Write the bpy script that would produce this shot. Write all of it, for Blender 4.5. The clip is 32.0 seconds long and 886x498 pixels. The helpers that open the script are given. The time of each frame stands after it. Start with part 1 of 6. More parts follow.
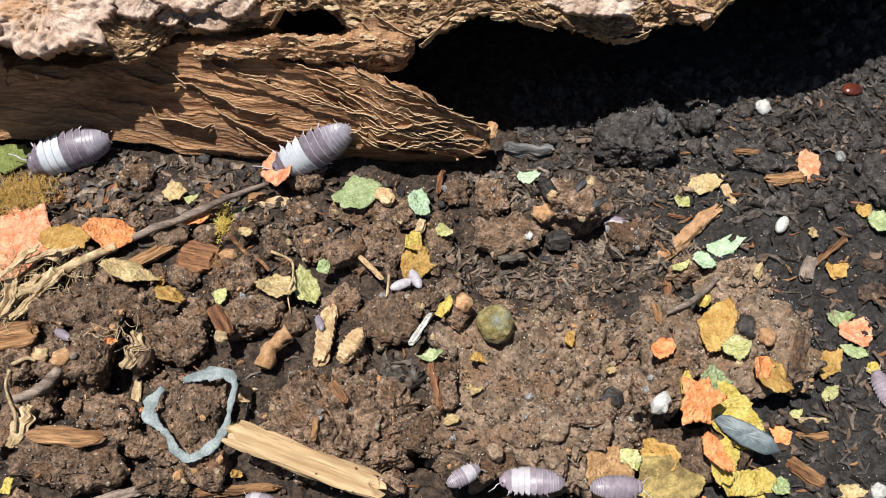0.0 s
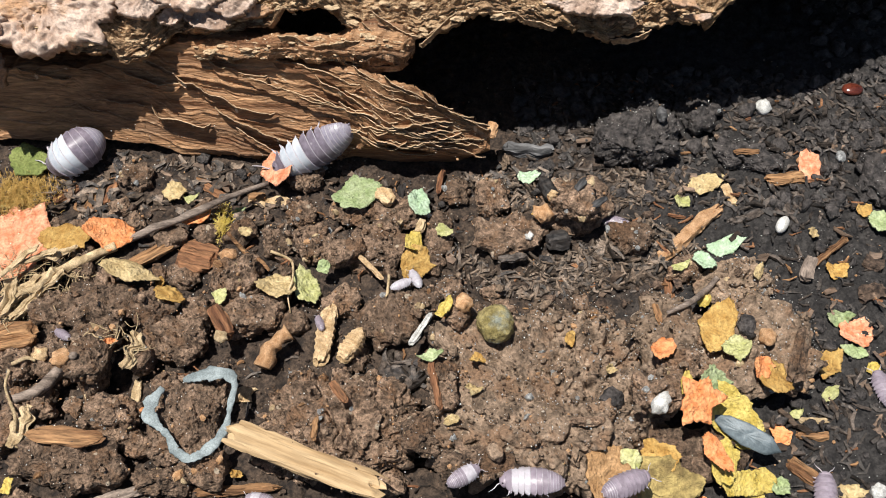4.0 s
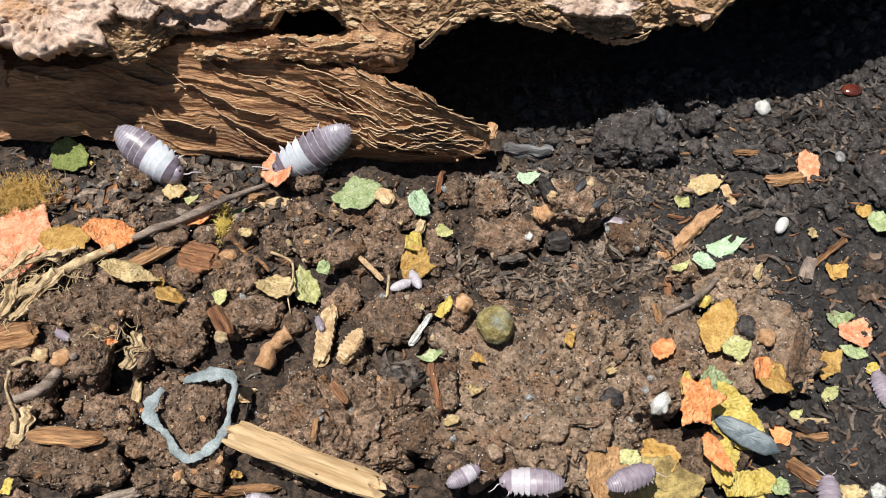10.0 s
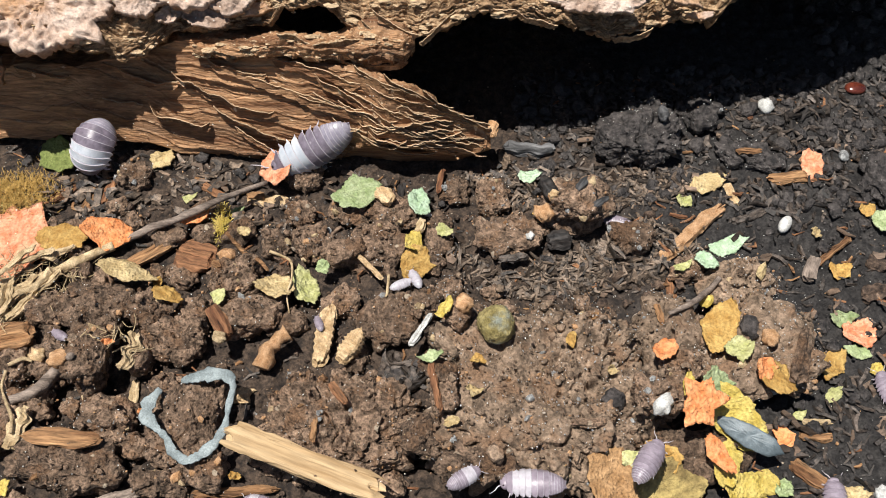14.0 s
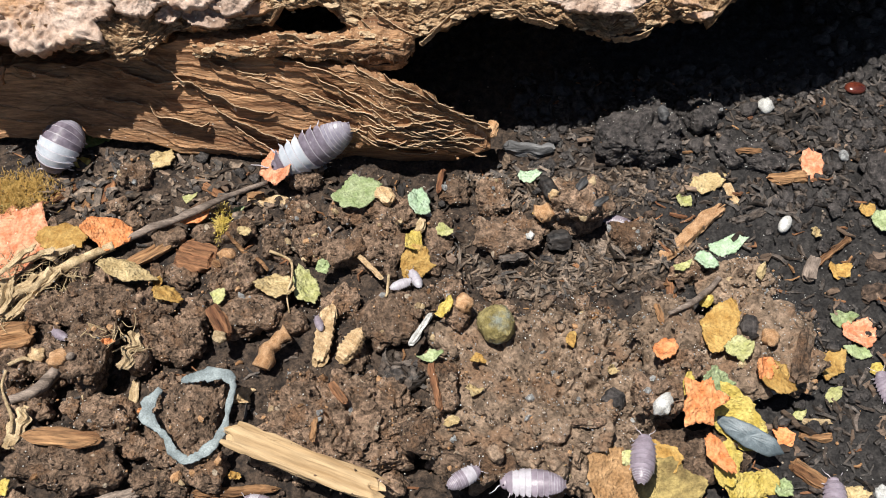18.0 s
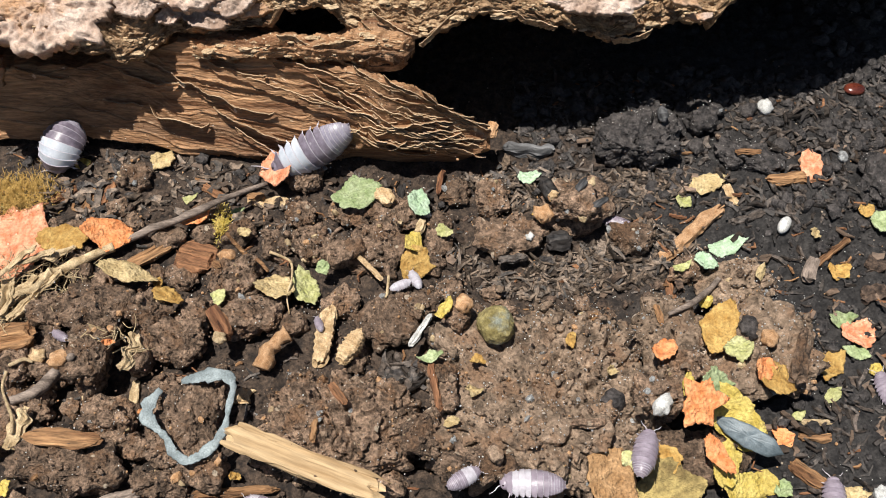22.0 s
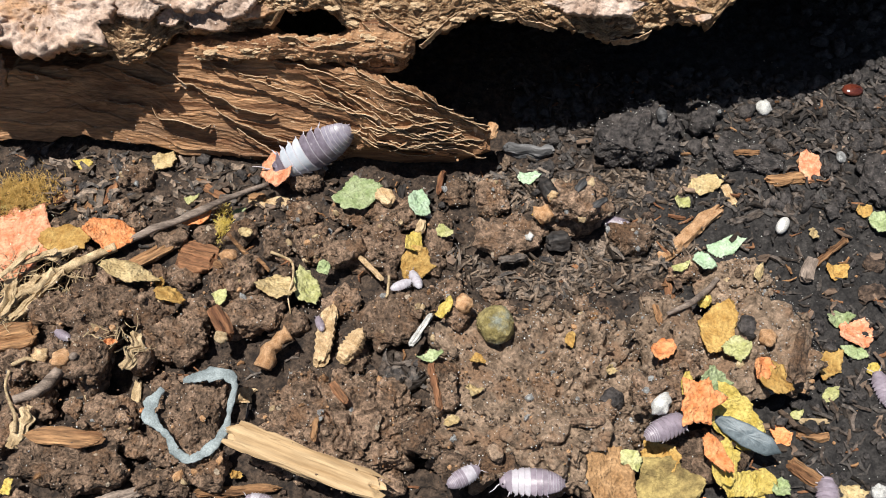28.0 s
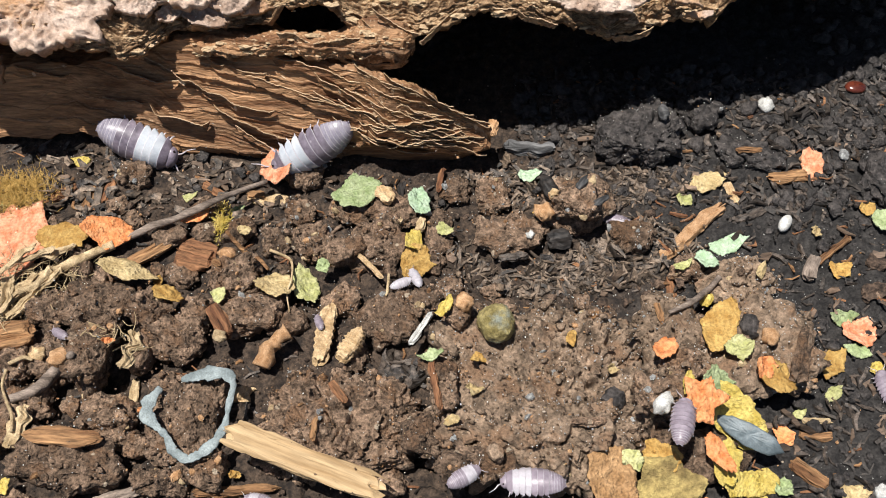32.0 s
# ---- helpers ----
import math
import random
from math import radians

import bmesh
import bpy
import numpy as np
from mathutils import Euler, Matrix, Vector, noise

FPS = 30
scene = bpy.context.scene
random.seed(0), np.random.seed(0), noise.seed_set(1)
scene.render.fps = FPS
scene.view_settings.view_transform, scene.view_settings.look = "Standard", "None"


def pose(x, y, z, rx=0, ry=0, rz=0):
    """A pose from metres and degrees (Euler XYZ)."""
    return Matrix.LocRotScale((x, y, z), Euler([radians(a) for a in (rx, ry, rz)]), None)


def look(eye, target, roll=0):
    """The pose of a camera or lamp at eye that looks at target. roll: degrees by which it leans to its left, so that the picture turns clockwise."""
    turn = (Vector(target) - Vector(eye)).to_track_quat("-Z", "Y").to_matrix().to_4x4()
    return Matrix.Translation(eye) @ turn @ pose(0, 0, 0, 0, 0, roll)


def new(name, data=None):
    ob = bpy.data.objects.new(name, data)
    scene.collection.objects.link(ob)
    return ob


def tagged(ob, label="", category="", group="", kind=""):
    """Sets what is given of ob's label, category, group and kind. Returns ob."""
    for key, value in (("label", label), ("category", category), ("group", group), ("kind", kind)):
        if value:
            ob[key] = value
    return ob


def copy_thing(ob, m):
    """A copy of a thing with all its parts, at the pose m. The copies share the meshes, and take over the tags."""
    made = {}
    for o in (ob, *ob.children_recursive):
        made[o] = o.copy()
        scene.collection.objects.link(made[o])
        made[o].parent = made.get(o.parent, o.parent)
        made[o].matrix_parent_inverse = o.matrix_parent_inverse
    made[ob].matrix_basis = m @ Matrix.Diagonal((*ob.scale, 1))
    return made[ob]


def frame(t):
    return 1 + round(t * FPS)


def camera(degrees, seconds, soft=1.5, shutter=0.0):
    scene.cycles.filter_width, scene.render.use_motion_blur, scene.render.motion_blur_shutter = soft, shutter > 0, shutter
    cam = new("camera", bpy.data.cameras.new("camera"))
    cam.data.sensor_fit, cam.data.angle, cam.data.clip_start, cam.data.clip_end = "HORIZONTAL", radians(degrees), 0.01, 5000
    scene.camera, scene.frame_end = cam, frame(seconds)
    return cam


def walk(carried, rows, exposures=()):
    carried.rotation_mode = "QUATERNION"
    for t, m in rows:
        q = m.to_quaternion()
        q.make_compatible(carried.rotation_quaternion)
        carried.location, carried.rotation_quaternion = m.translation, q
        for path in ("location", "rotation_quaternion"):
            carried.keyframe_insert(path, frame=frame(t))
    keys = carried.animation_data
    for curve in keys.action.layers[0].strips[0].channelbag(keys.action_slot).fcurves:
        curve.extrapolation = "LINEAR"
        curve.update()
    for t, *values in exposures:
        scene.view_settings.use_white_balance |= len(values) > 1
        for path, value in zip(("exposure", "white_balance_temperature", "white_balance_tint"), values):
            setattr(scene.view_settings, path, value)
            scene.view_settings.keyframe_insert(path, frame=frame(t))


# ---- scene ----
# All lengths below are in millimetres and are turned into metres when a mesh or a pose is made.
MM = 0.001
cam = camera(50, 32.0, soft=1.0)
walk(cam, [
    (0.0, pose(0.000000, -0.083013, 0.118554, 34.961, 0, 0.006)),
    (1.0, pose(0.000000, -0.082997, 0.118532, 34.955, 0, 0.010)),
    (1.5, pose(0.000000, -0.082970, 0.118494, 34.953, 0, 0.018)),
    (2.5, pose(0.000000, -0.082979, 0.118506, 34.953, 0, 0.012)),
    (3.0, pose(0.000000, -0.082949, 0.118464, 34.953, 0, 0.018)),
    (3.5, pose(0.000000, -0.082949, 0.118464, 34.953, 0, 0.018)),
    (5.5, pose(0.000000, -0.082928, 0.118433, 34.951, 0, 0.015)),
    (6.0, pose(0.000000, -0.082910, 0.118408, 34.949, 0, 0.017)),
    (6.5, pose(0.000000, -0.082910, 0.118408, 34.949, 0, 0.017)),
    (7.0, pose(0.000000, -0.082991, 0.118524, 34.992, 0, 0.008)),
    (7.5, pose(0.000000, -0.083054, 0.118614, 35.053, 0, 0.000)),
    (8.0, pose(0.000000, -0.083054, 0.118613, 35.000, 0, 0.000)),
    (10.0, pose(0.000000, -0.083054, 0.118613, 35.000, 0, 0.000)),
    (10.5, pose(0.000000, -0.082466, 0.117774, 35.026, 0, 0.006)),
    (11.0, pose(0.000000, -0.082388, 0.117663, 34.968, 0, 0.020)),
    (11.5, pose(0.000000, -0.082376, 0.117645, 34.879, 0, 0.022)),
    (12.0, pose(0.000000, -0.082362, 0.117625, 34.885, 0, 0.030)),
    (12.5, pose(0.000000, -0.082372, 0.117640, 34.929, 0, 0.032)),
    (13.0, pose(0.000000, -0.082354, 0.117614, 34.942, 0, 0.034)),
    (14.5, pose(0.000000, -0.082341, 0.117596, 34.947, 0, 0.032)),
    (16.5, pose(0.000000, -0.082362, 0.117625, 34.936, 0, 0.034)),
    (19.0, pose(0.000000, -0.082358, 0.117619, 34.936, 0, 0.032)),
    (19.5, pose(0.000000, -0.082361, 0.117624, 34.957, 0, 0.032)),
    (20.0, pose(0.000000, -0.082339, 0.117593, 34.953, 0, 0.034)),
    (20.5, pose(0.000000, -0.082368, 0.117633, 34.983, 0, 0.024)),
    (21.0, pose(0.000000, -0.082454, 0.117756, 35.035, 0, 0.017)),
    (21.5, pose(0.000000, -0.082425, 0.117716, 35.003, 0, 0.016)),
    (22.0, pose(0.000000, -0.082467, 0.117775, 34.989, 0, 0.013)),
    (22.5, pose(0.000000, -0.082494, 0.117814, 34.950, 0, 0.018)),
    (23.0, pose(0.000000, -0.082428, 0.117719, 34.954, 0, 0.023)),
    (23.5, pose(0.000000, -0.082920, 0.118422, 34.971, 0, 0.028)),
    (24.0, pose(0.000000, -0.082924, 0.118428, 34.977, 0, 0.030)),
    (24.5, pose(0.000000, -0.082888, 0.118376, 34.879, 0, 0.045)),
    (25.0, pose(0.000000, -0.082840, 0.118307, 34.843, 0, 0.057)),
    (25.5, pose(0.000000, -0.082827, 0.118290, 34.880, 0, 0.063)),
    (27.5, pose(0.000000, -0.082936, 0.118445, 35.027, 0, 0.032)),
    (28.0, pose(0.000000, -0.082939, 0.118449, 34.997, 0, 0.032)),
    (28.5, pose(0.000000, -0.082933, 0.118440, 34.972, 0, 0.032)),
    (30.0, pose(0.000000, -0.082939, 0.118449, 34.959, 0, 0.032)),
    (30.5, pose(0.000000, -0.082527, 0.117860, 34.973, 0, 0.033)),
    (31.0, pose(0.000000, -0.082437, 0.117733, 34.994, 0, 0.034)),
    (31.5, pose(0.000000, -0.082426, 0.117716, 34.917, 0, 0.036)),
    (32.0, pose(0.000000, -0.082366, 0.117632, 34.879, 0, 0.045)),
])

# ---- light: hard sunlight from nearly overhead, weak sky ----
SUN_FROM = Vector((-0.22, -0.08, 1.0)).normalized()
world = bpy.data.worlds.new("sky")
scene.world = world
world.use_nodes = True
wn = world.node_tree.nodes
sky = wn.new("ShaderNodeTexSky")
sky.sky_type = "NISHITA"
sky.sun_disc = False
sky.sun_elevation = math.asin(SUN_FROM.z)
sky.sun_rotation = math.atan2(SUN_FROM.x, SUN_FROM.y)
world.node_tree.links.new(sky.outputs[0], wn["Background"].inputs[0])
wn["Background"].inputs[1].default_value = 0.042
sun = new("sun", bpy.data.lights.new("sun", "SUN"))
sun.data.energy = 5.0
sun.data.angle = radians(0.6)
sun.data.color = (1.0, 0.96, 0.9)
sun.matrix_basis = look(SUN_FROM * 0.6, (0, 0, 0))
scene.view_settings.exposure = 0.39


# ---- materials ----
def material(name, low, high, scale=900, rough=0.85, bump=0.4, stretch=(1, 1, 1), speck=None, speck_scale=1500, speck_size=0.16, third=None,
             fine=5000, metal=0.0, coat=0.0, sub=0.0, bump_dist=0.0002, zone=None, spec=0.4, vary=0.12, contrast=0.38, edge=None, edge_at=(0.52, 0.62), cells=0, island=0.0):
    """Two noise scales between two colours, optional pale specks, optional second soil colour."""
    m = bpy.data.materials.new(name)
    m.use_nodes = True
    nt = m.node_tree
    n, ln = nt.nodes, nt.links
    b = n["Principled BSDF"]
    tc = n.new("ShaderNodeTexCoord")
    mp = n.new("ShaderNodeMapping")
    mp.inputs["Scale"].default_value = stretch
    ln.new(tc.outputs["Object"], mp.inputs[0])
    info = n.new("ShaderNodeObjectInfo")
    shift = n.new("ShaderNodeVectorMath")
    shift.operation = "ADD"
    ln.new(mp.outputs[0], shift.inputs[0])
    ln.new(info.outputs["Random"], shift.inputs[1])

    def tex(sc, detail=4.0, ro=0.6):
        t = n.new("ShaderNodeTexNoise")
        t.inputs["Scale"].default_value = sc
        t.inputs["Detail"].default_value = detail
        t.inputs["Roughness"].default_value = ro
        ln.new(shift.outputs[0], t.inputs["Vector"])
        return t

    def ramp(src, a, z, c0, c1):
        r = n.new("ShaderNodeValToRGB")
        r.color_ramp.elements[0].position, r.color_ramp.elements[1].position = a, z
        r.color_ramp.elements[0].color, r.color_ramp.elements[1].color = (*c0, 1), (*c1, 1)
        ln.new(src, r.inputs[0])
        return r.outputs[0]

    def mix(fac, a, z, mode="MIX"):
        x = n.new("ShaderNodeMix")
        x.data_type = "RGBA"
        x.blend_type = mode
        for sock, v in ((x.inputs[0], fac), (x.inputs[6], a), (x.inputs[7], z)):
            if isinstance(v, (int, float)):
                sock.default_value = v
            elif isinstance(v, tuple):
                sock.default_value = (*v, 1)
            else:
                ln.new(v, sock)
        return x.outputs[2]

    big, small = tex(scale), tex(fine, 3.0, 0.7)
    col = ramp(big.outputs[0], 0.36, 0.66, low, high)
    if third:
        col = mix(ramp(tex(scale * 0.37).outputs[0], 0.52, 0.62, (0, 0, 0), (1, 1, 1)), col, third)
    if zone:
        # second soil colour beyond a ragged line
        sep = n.new("ShaderNodeSeparateXYZ")
        ln.new(tc.outputs["Object"], sep.inputs[0])
        wob = n.new("ShaderNodeMath")
        wob.operation = "MULTIPLY_ADD"
        ln.new(tex(90, 5.0, 0.7).outputs[0], wob.inputs[0])
        wob.inputs[1].default_value = 0.042
        ln.new(sep.outputs["X"], wob.inputs[2])
        col = mix(ramp(wob.outputs[0], zone[0], zone[1], (0, 0, 0), (1, 1, 1)), col, mix(ramp(big.outputs[0], 0.35, 0.7, (0, 0, 0), (1, 1, 1)), zone[2], zone[3]))
    grain = ramp(small.outputs[0], 0.3, 0.7, (1 - contrast,) * 3, (1 + contrast * 0.8,) * 3)
    col = mix(1.0, col, grain, "MULTIPLY")
    tone = n.new("ShaderNodeMapRange")
    tone.inputs["To Min"].default_value, tone.inputs["To Max"].default_value = 1 - vary, 1 + vary
    ln.new(info.outputs["Random"], tone.inputs[0])
    hs = n.new("ShaderNodeHueSaturation")
    ln.new(tone.outputs[0], hs.inputs["Value"])
    ln.new(col, hs.inputs["Color"])
    col = hs.outputs[0]
    if island:
        # loose pieces differ in tone
        isle = n.new("ShaderNodeNewGeometry")
        col = mix(1.0, col, ramp(isle.outputs["Random Per Island"], 0.0, 1.0, (1 - island,) * 3, (1 + island,) * 3), "MULTIPLY")
    if edge:
        # convex edges are paler
        geo = n.new("ShaderNodeNewGeometry")
        col = mix(ramp(geo.outputs["Pointiness"], edge_at[0], edge_at[1], (0, 0, 0), (1, 1, 1)), col, edge)
    if speck:
        v = n.new("ShaderNodeTexVoronoi")
        v.inputs["Scale"].default_value = speck_scale
        ln.new(shift.outputs[0], v.inputs["Vector"])
        dot = ramp(v.outputs["Distance"], speck_size, speck_size + 0.06, (1, 1, 1), (0, 0, 0))
        pick = ramp(v.outputs["Color"], 0.80, 0.84, (0, 0, 0), (1, 1, 1))
        col = mix(mix(1.0, dot, pick, "MULTIPLY"), col, speck)
    crinkle = None
    if cells:
        # crinkled, blistered surface
        crinkle = n.new("ShaderNodeTexVoronoi")
        crinkle.inputs["Scale"].default_value = cells
        ln.new(shift.outputs[0], crinkle.inputs["Vector"])
        col = mix(1.0, col, ramp(crinkle.outputs["Distance"], 0.1, 0.8, (1.12, 1.12, 1.12), (0.97, 0.95, 0.91)), "MULTIPLY")
    ln.new(col, b.inputs["Base Color"])
    b.inputs["Roughness"].default_value = rough
    b.inputs["Metallic"].default_value = metal
    b.inputs["Specular IOR Level"].default_value = spec
    b.inputs["Coat Weight"].default_value = coat
    b.inputs["Coat Roughness"].default_value = 0.2
    if sub:
        b.inputs["Subsurface Weight"].default_value = sub
        b.inputs["Subsurface Radius"].default_value = (0.0012, 0.001, 0.001)
        b.inputs["Subsurface Scale"].default_value = 1.0
    if bump:
        h = n.new("ShaderNodeMath")
        h.operation = "ADD"
        ln.new(big.outputs[0], h.inputs[0])
        ln.new(small.outputs[0], h.inputs[1])
        if crinkle:
            hc = n.new("ShaderNodeMath")
            hc.operation = "MULTIPLY_ADD"
            ln.new(crinkle.outputs["Distance"], hc.inputs[0])
            hc.inputs[1].default_value = -0.55
            ln.new(h.outputs[0], hc.inputs[2])
            h = hc
        bp = n.new("ShaderNodeBump")
        bp.inputs["Strength"].default_value = bump
        bp.inputs["Distance"].default_value = bump_dist
        ln.new(h.outputs[0], bp.inputs["Height"])
        ln.new(bp.outputs[0], b.inputs["Normal"])
    return m


GRAIN = (0.1, 1, 1)
M = dict(
    # dark loose soil, its colour also standing in for shade between the clods
    humus=material("humus", (0.020, 0.013, 0.010), (0.15, 0.10, 0.07), 900, bump=1.0, bump_dist=0.0005, contrast=0.6, speck=(0.36, 0.29, 0.22), speck_scale=1200, speck_size=0.12, fine=2400, island=0.6),
    soil=material("soil", (0.017, 0.012, 0.0095), (0.098, 0.067, 0.047), 700, bump=1.0, bump_dist=0.0005, contrast=0.6, speck=(0.36, 0.29, 0.22), speck_scale=1000, speck_size=0.12,
                  fine=2400, zone=(0.042, 0.056, (0.011, 0.0098, 0.0098), (0.053, 0.048, 0.045))),
    clod=material("clod", (0.080, 0.051, 0.032), (0.41, 0.275, 0.186), 650, bump=1.0, bump_dist=0.001, contrast=0.7, vary=0.26, speck=(0.52, 0.42, 0.31), speck_scale=620, speck_size=0.25,
                  third=(0.20, 0.115, 0.065), fine=2300),
    grey_clod=material("grey_clod", (0.11, 0.076, 0.05), (0.40, 0.285, 0.198), 600, bump=0.8, bump_dist=0.0007, contrast=0.5, vary=0.18, speck=(0.58, 0.49, 0.40), speck_scale=480, speck_size=0.24,
                       third=(0.25, 0.155, 0.095), fine=2300),
    dark_clod=material("dark_clod", (0.015, 0.0128, 0.0125), (0.112, 0.097, 0.09), 800, rough=0.6, spec=0.5, bump=1.0, bump_dist=0.0006, contrast=0.55, speck=(0.3, 0.27, 0.24), speck_size=0.1, fine=2400),
    charcoal=material("charcoal", (0.035, 0.035, 0.036), (0.16, 0.158, 0.16), 900, rough=0.5, bump=0.7, stretch=GRAIN),
    char=material("char", (0.008, 0.007, 0.007), (0.045, 0.038, 0.034), 1500, rough=0.6, bump=0.5, stretch=GRAIN),
    fibre=material("fibre", (0.015, 0.012, 0.010), (0.112, 0.088, 0.072), 1500, rough=0.5, bump=0.5, island=0.8),
    shred=material("shred", (0.02, 0.015, 0.011), (0.205, 0.152, 0.112), 1100, rough=0.5, bump=0.5, island=0.75),
    bark_shred=material("bark_shred", (0.05, 0.032, 0.021), (0.22, 0.15, 0.105), 900, rough=0.6, bump=0.7, stretch=GRAIN, island=0.7),
    wood=material("wood", (0.16, 0.070, 0.029), (0.49, 0.278, 0.14), 420, rough=0.7, bump=0.9, bump_dist=0.0004, stretch=GRAIN, third=(0.22, 0.12, 0.062), fine=3000, contrast=0.5, edge=(0.66, 0.50, 0.33), edge_at=(0.515, 0.58)),
    crumb_wood=material("crumb_wood", (0.20, 0.112, 0.055), (0.58, 0.385, 0.222), 600, rough=0.9, bump=1.0, bump_dist=0.0006, fine=2300, contrast=0.5, edge=(0.64, 0.47, 0.29), edge_at=(0.52, 0.60)),
    bark=material("bark", (0.33, 0.225, 0.165), (0.60, 0.475, 0.395), 220, rough=0.75, bump=0.8, bump_dist=0.00025, contrast=0.28, third=(0.42, 0.25, 0.14), speck=(0.7, 0.66, 0.6), fine=2600),
    raw_edge=material("raw_edge", (0.34, 0.235, 0.135), (0.58, 0.42, 0.27), 900, bump=0.5),
    chip=material("chip", (0.15, 0.07, 0.03), (0.42, 0.235, 0.11), 700, bump=0.9, bump_dist=0.0007, stretch=GRAIN, contrast=0.6, fine=2600),
    chip_dark=material("chip_dark", (0.145, 0.06, 0.028), (0.34, 0.168, 0.08), 700, bump=0.9, bump_dist=0.0007, stretch=GRAIN, contrast=0.6, fine=2600),
    pale_wood=material("pale_wood", (0.29, 0.185, 0.088), (0.48, 0.345, 0.195), 700, bump=0.9, bump_dist=0.0002, stretch=(0.06, 1, 1), contrast=0.28, fine=2600),
    husk=material("husk", (0.38, 0.25, 0.125), (0.64, 0.47, 0.28), 900, bump=0.5),
    twig=material("twig", (0.10, 0.075, 0.06), (0.34, 0.27, 0.22), 900, bump=0.6, stretch=(0.3, 1, 1)),
    straw=material("straw", (0.29, 0.205, 0.108), (0.60, 0.46, 0.28), 700, bump=0.6),
    lichen=material("lichen", (0.5, 0.37, 0.06), (0.74, 0.58, 0.2), 900, bump=0.5),
    moss=material("moss", (0.42, 0.26, 0.065), (0.74, 0.50, 0.17), 1200, bump=0.5),
    orange=material("orange", (0.64, 0.21, 0.066), (0.86, 0.40, 0.18), 700, bump=1.0, bump_dist=0.00035, contrast=0.3, fine=2500, cells=2000),
    salmon=material("salmon", (0.581, 0.198, 0.095), (0.792, 0.423, 0.266), 700, bump=1.0, bump_dist=0.00035, contrast=0.3, fine=2500, cells=2000, speck=(0.9, 0.72, 0.55)),
    ochre=material("ochre", (0.37, 0.205, 0.05), (0.57, 0.375, 0.125), 600, bump=1.0, bump_dist=0.00035, contrast=0.3, fine=2500, cells=2000),
    yellow=material("yellow", (0.42, 0.31, 0.06), (0.62, 0.49, 0.15), 600, bump=1.0, bump_dist=0.00035, contrast=0.3, fine=2500, cells=2000),
    tan_brown=material("tan_brown", (0.30, 0.165, 0.07), (0.46, 0.28, 0.14), 500, bump=1.0, bump_dist=0.00035, contrast=0.35, fine=2500, cells=2000),
    tan=material("tan", (0.394, 0.288, 0.136), (0.59, 0.464, 0.255), 600, bump=1.0, bump_dist=0.00035, contrast=0.3, fine=2500, cells=2000),
    lime=material("lime", (0.37, 0.38, 0.14), (0.56, 0.55, 0.29), 600, bump=1.0, bump_dist=0.00035, contrast=0.3, fine=2500, cells=2000),
    green=material("green", (0.24, 0.31, 0.135), (0.41, 0.475, 0.275), 600, bump=1.0, bump_dist=0.00035, contrast=0.3, fine=2500, cells=2000),
    leaf=material("leaf", (0.14, 0.18, 0.045), (0.27, 0.31, 0.10), 600, bump=1.0, bump_dist=0.00035, contrast=0.3, fine=2500, cells=2000),
    mint=material("mint", (0.304, 0.443, 0.27), (0.496, 0.623, 0.468), 600, bump=1.0, bump_dist=0.00035, contrast=0.3, fine=2500, cells=2000),
    olive=material("olive", (0.17, 0.12, 0.045), (0.46, 0.35, 0.13), 330, bump=1.0, bump_dist=0.0006, contrast=0.4, fine=1300),
    slate=material("slate", (0.07, 0.09, 0.1), (0.18, 0.22, 0.24), 300, rough=0.45, bump=0.25, contrast=0.2),
    grey_green=material("grey_green", (0.15, 0.18, 0.185), (0.29, 0.335, 0.34), 500, rough=0.6, bump=0.5, speck=(0.1, 0.08, 0.06)),
    white=material("white", (0.45, 0.445, 0.42), (0.66, 0.66, 0.63), 900, rough=0.5, bump=0.3),
    seed=material("seed", (0.06, 0.014, 0.009), (0.13, 0.03, 0.017), 500, rough=0.18, bump=0.1, coat=0.6),
    quartz=material("quartz", (0.20, 0.20, 0.20), (0.58, 0.59, 0.58), 900, rough=0.35, bump=0.9, bump_dist=0.0004, contrast=0.4),
    pebble=material("pebble", (0.34, 0.18, 0.08), (0.58, 0.36, 0.2), 900, bump=0.6),
    fungus=material("fungus", (0.17, 0.135, 0.045), (0.36, 0.30, 0.13), 700, bump=1.0, bump_dist=0.0004, third=(0.22, 0.235, 0.19), fine=2500, contrast=0.45),
    shell_grey=material("shell_grey", (0.135, 0.113, 0.145), (0.24, 0.205, 0.25), 520, rough=0.36, bump=0.15, sub=0.1, spec=0.5, contrast=0.3, vary=0.04, fine=1500, speck=(0.33, 0.30, 0.33), speck_scale=1300, speck_size=0.2),
    shell_tail=material("shell_tail", (0.21, 0.19, 0.24), (0.33, 0.305, 0.365), 500, rough=0.36, bump=0.15, sub=0.15, spec=0.5, contrast=0.2, vary=0.04),
    shell_white=material("shell_white", (0.46, 0.50, 0.565), (0.63, 0.655, 0.705), 500, rough=0.4, bump=0.15, sub=0.2, spec=0.5, contrast=0.07, vary=0.03),
    shell_rim=material("shell_rim", (0.36, 0.335, 0.37), (0.50, 0.47, 0.51), 600, rough=0.4, bump=0.1, sub=0.2, contrast=0.07, vary=0.03),
    shell_lilac=material("shell_lilac", (0.22, 0.18, 0.215), (0.34, 0.285, 0.335), 700, rough=0.36, bump=0.15, sub=0.2, spec=0.5, contrast=0.07, vary=0.05),
    shell_pale=material("shell_pale", (0.46, 0.42, 0.46), (0.62, 0.58, 0.63), 700, rough=0.36, bump=0.15, sub=0.25, contrast=0.07, vary=0.05),
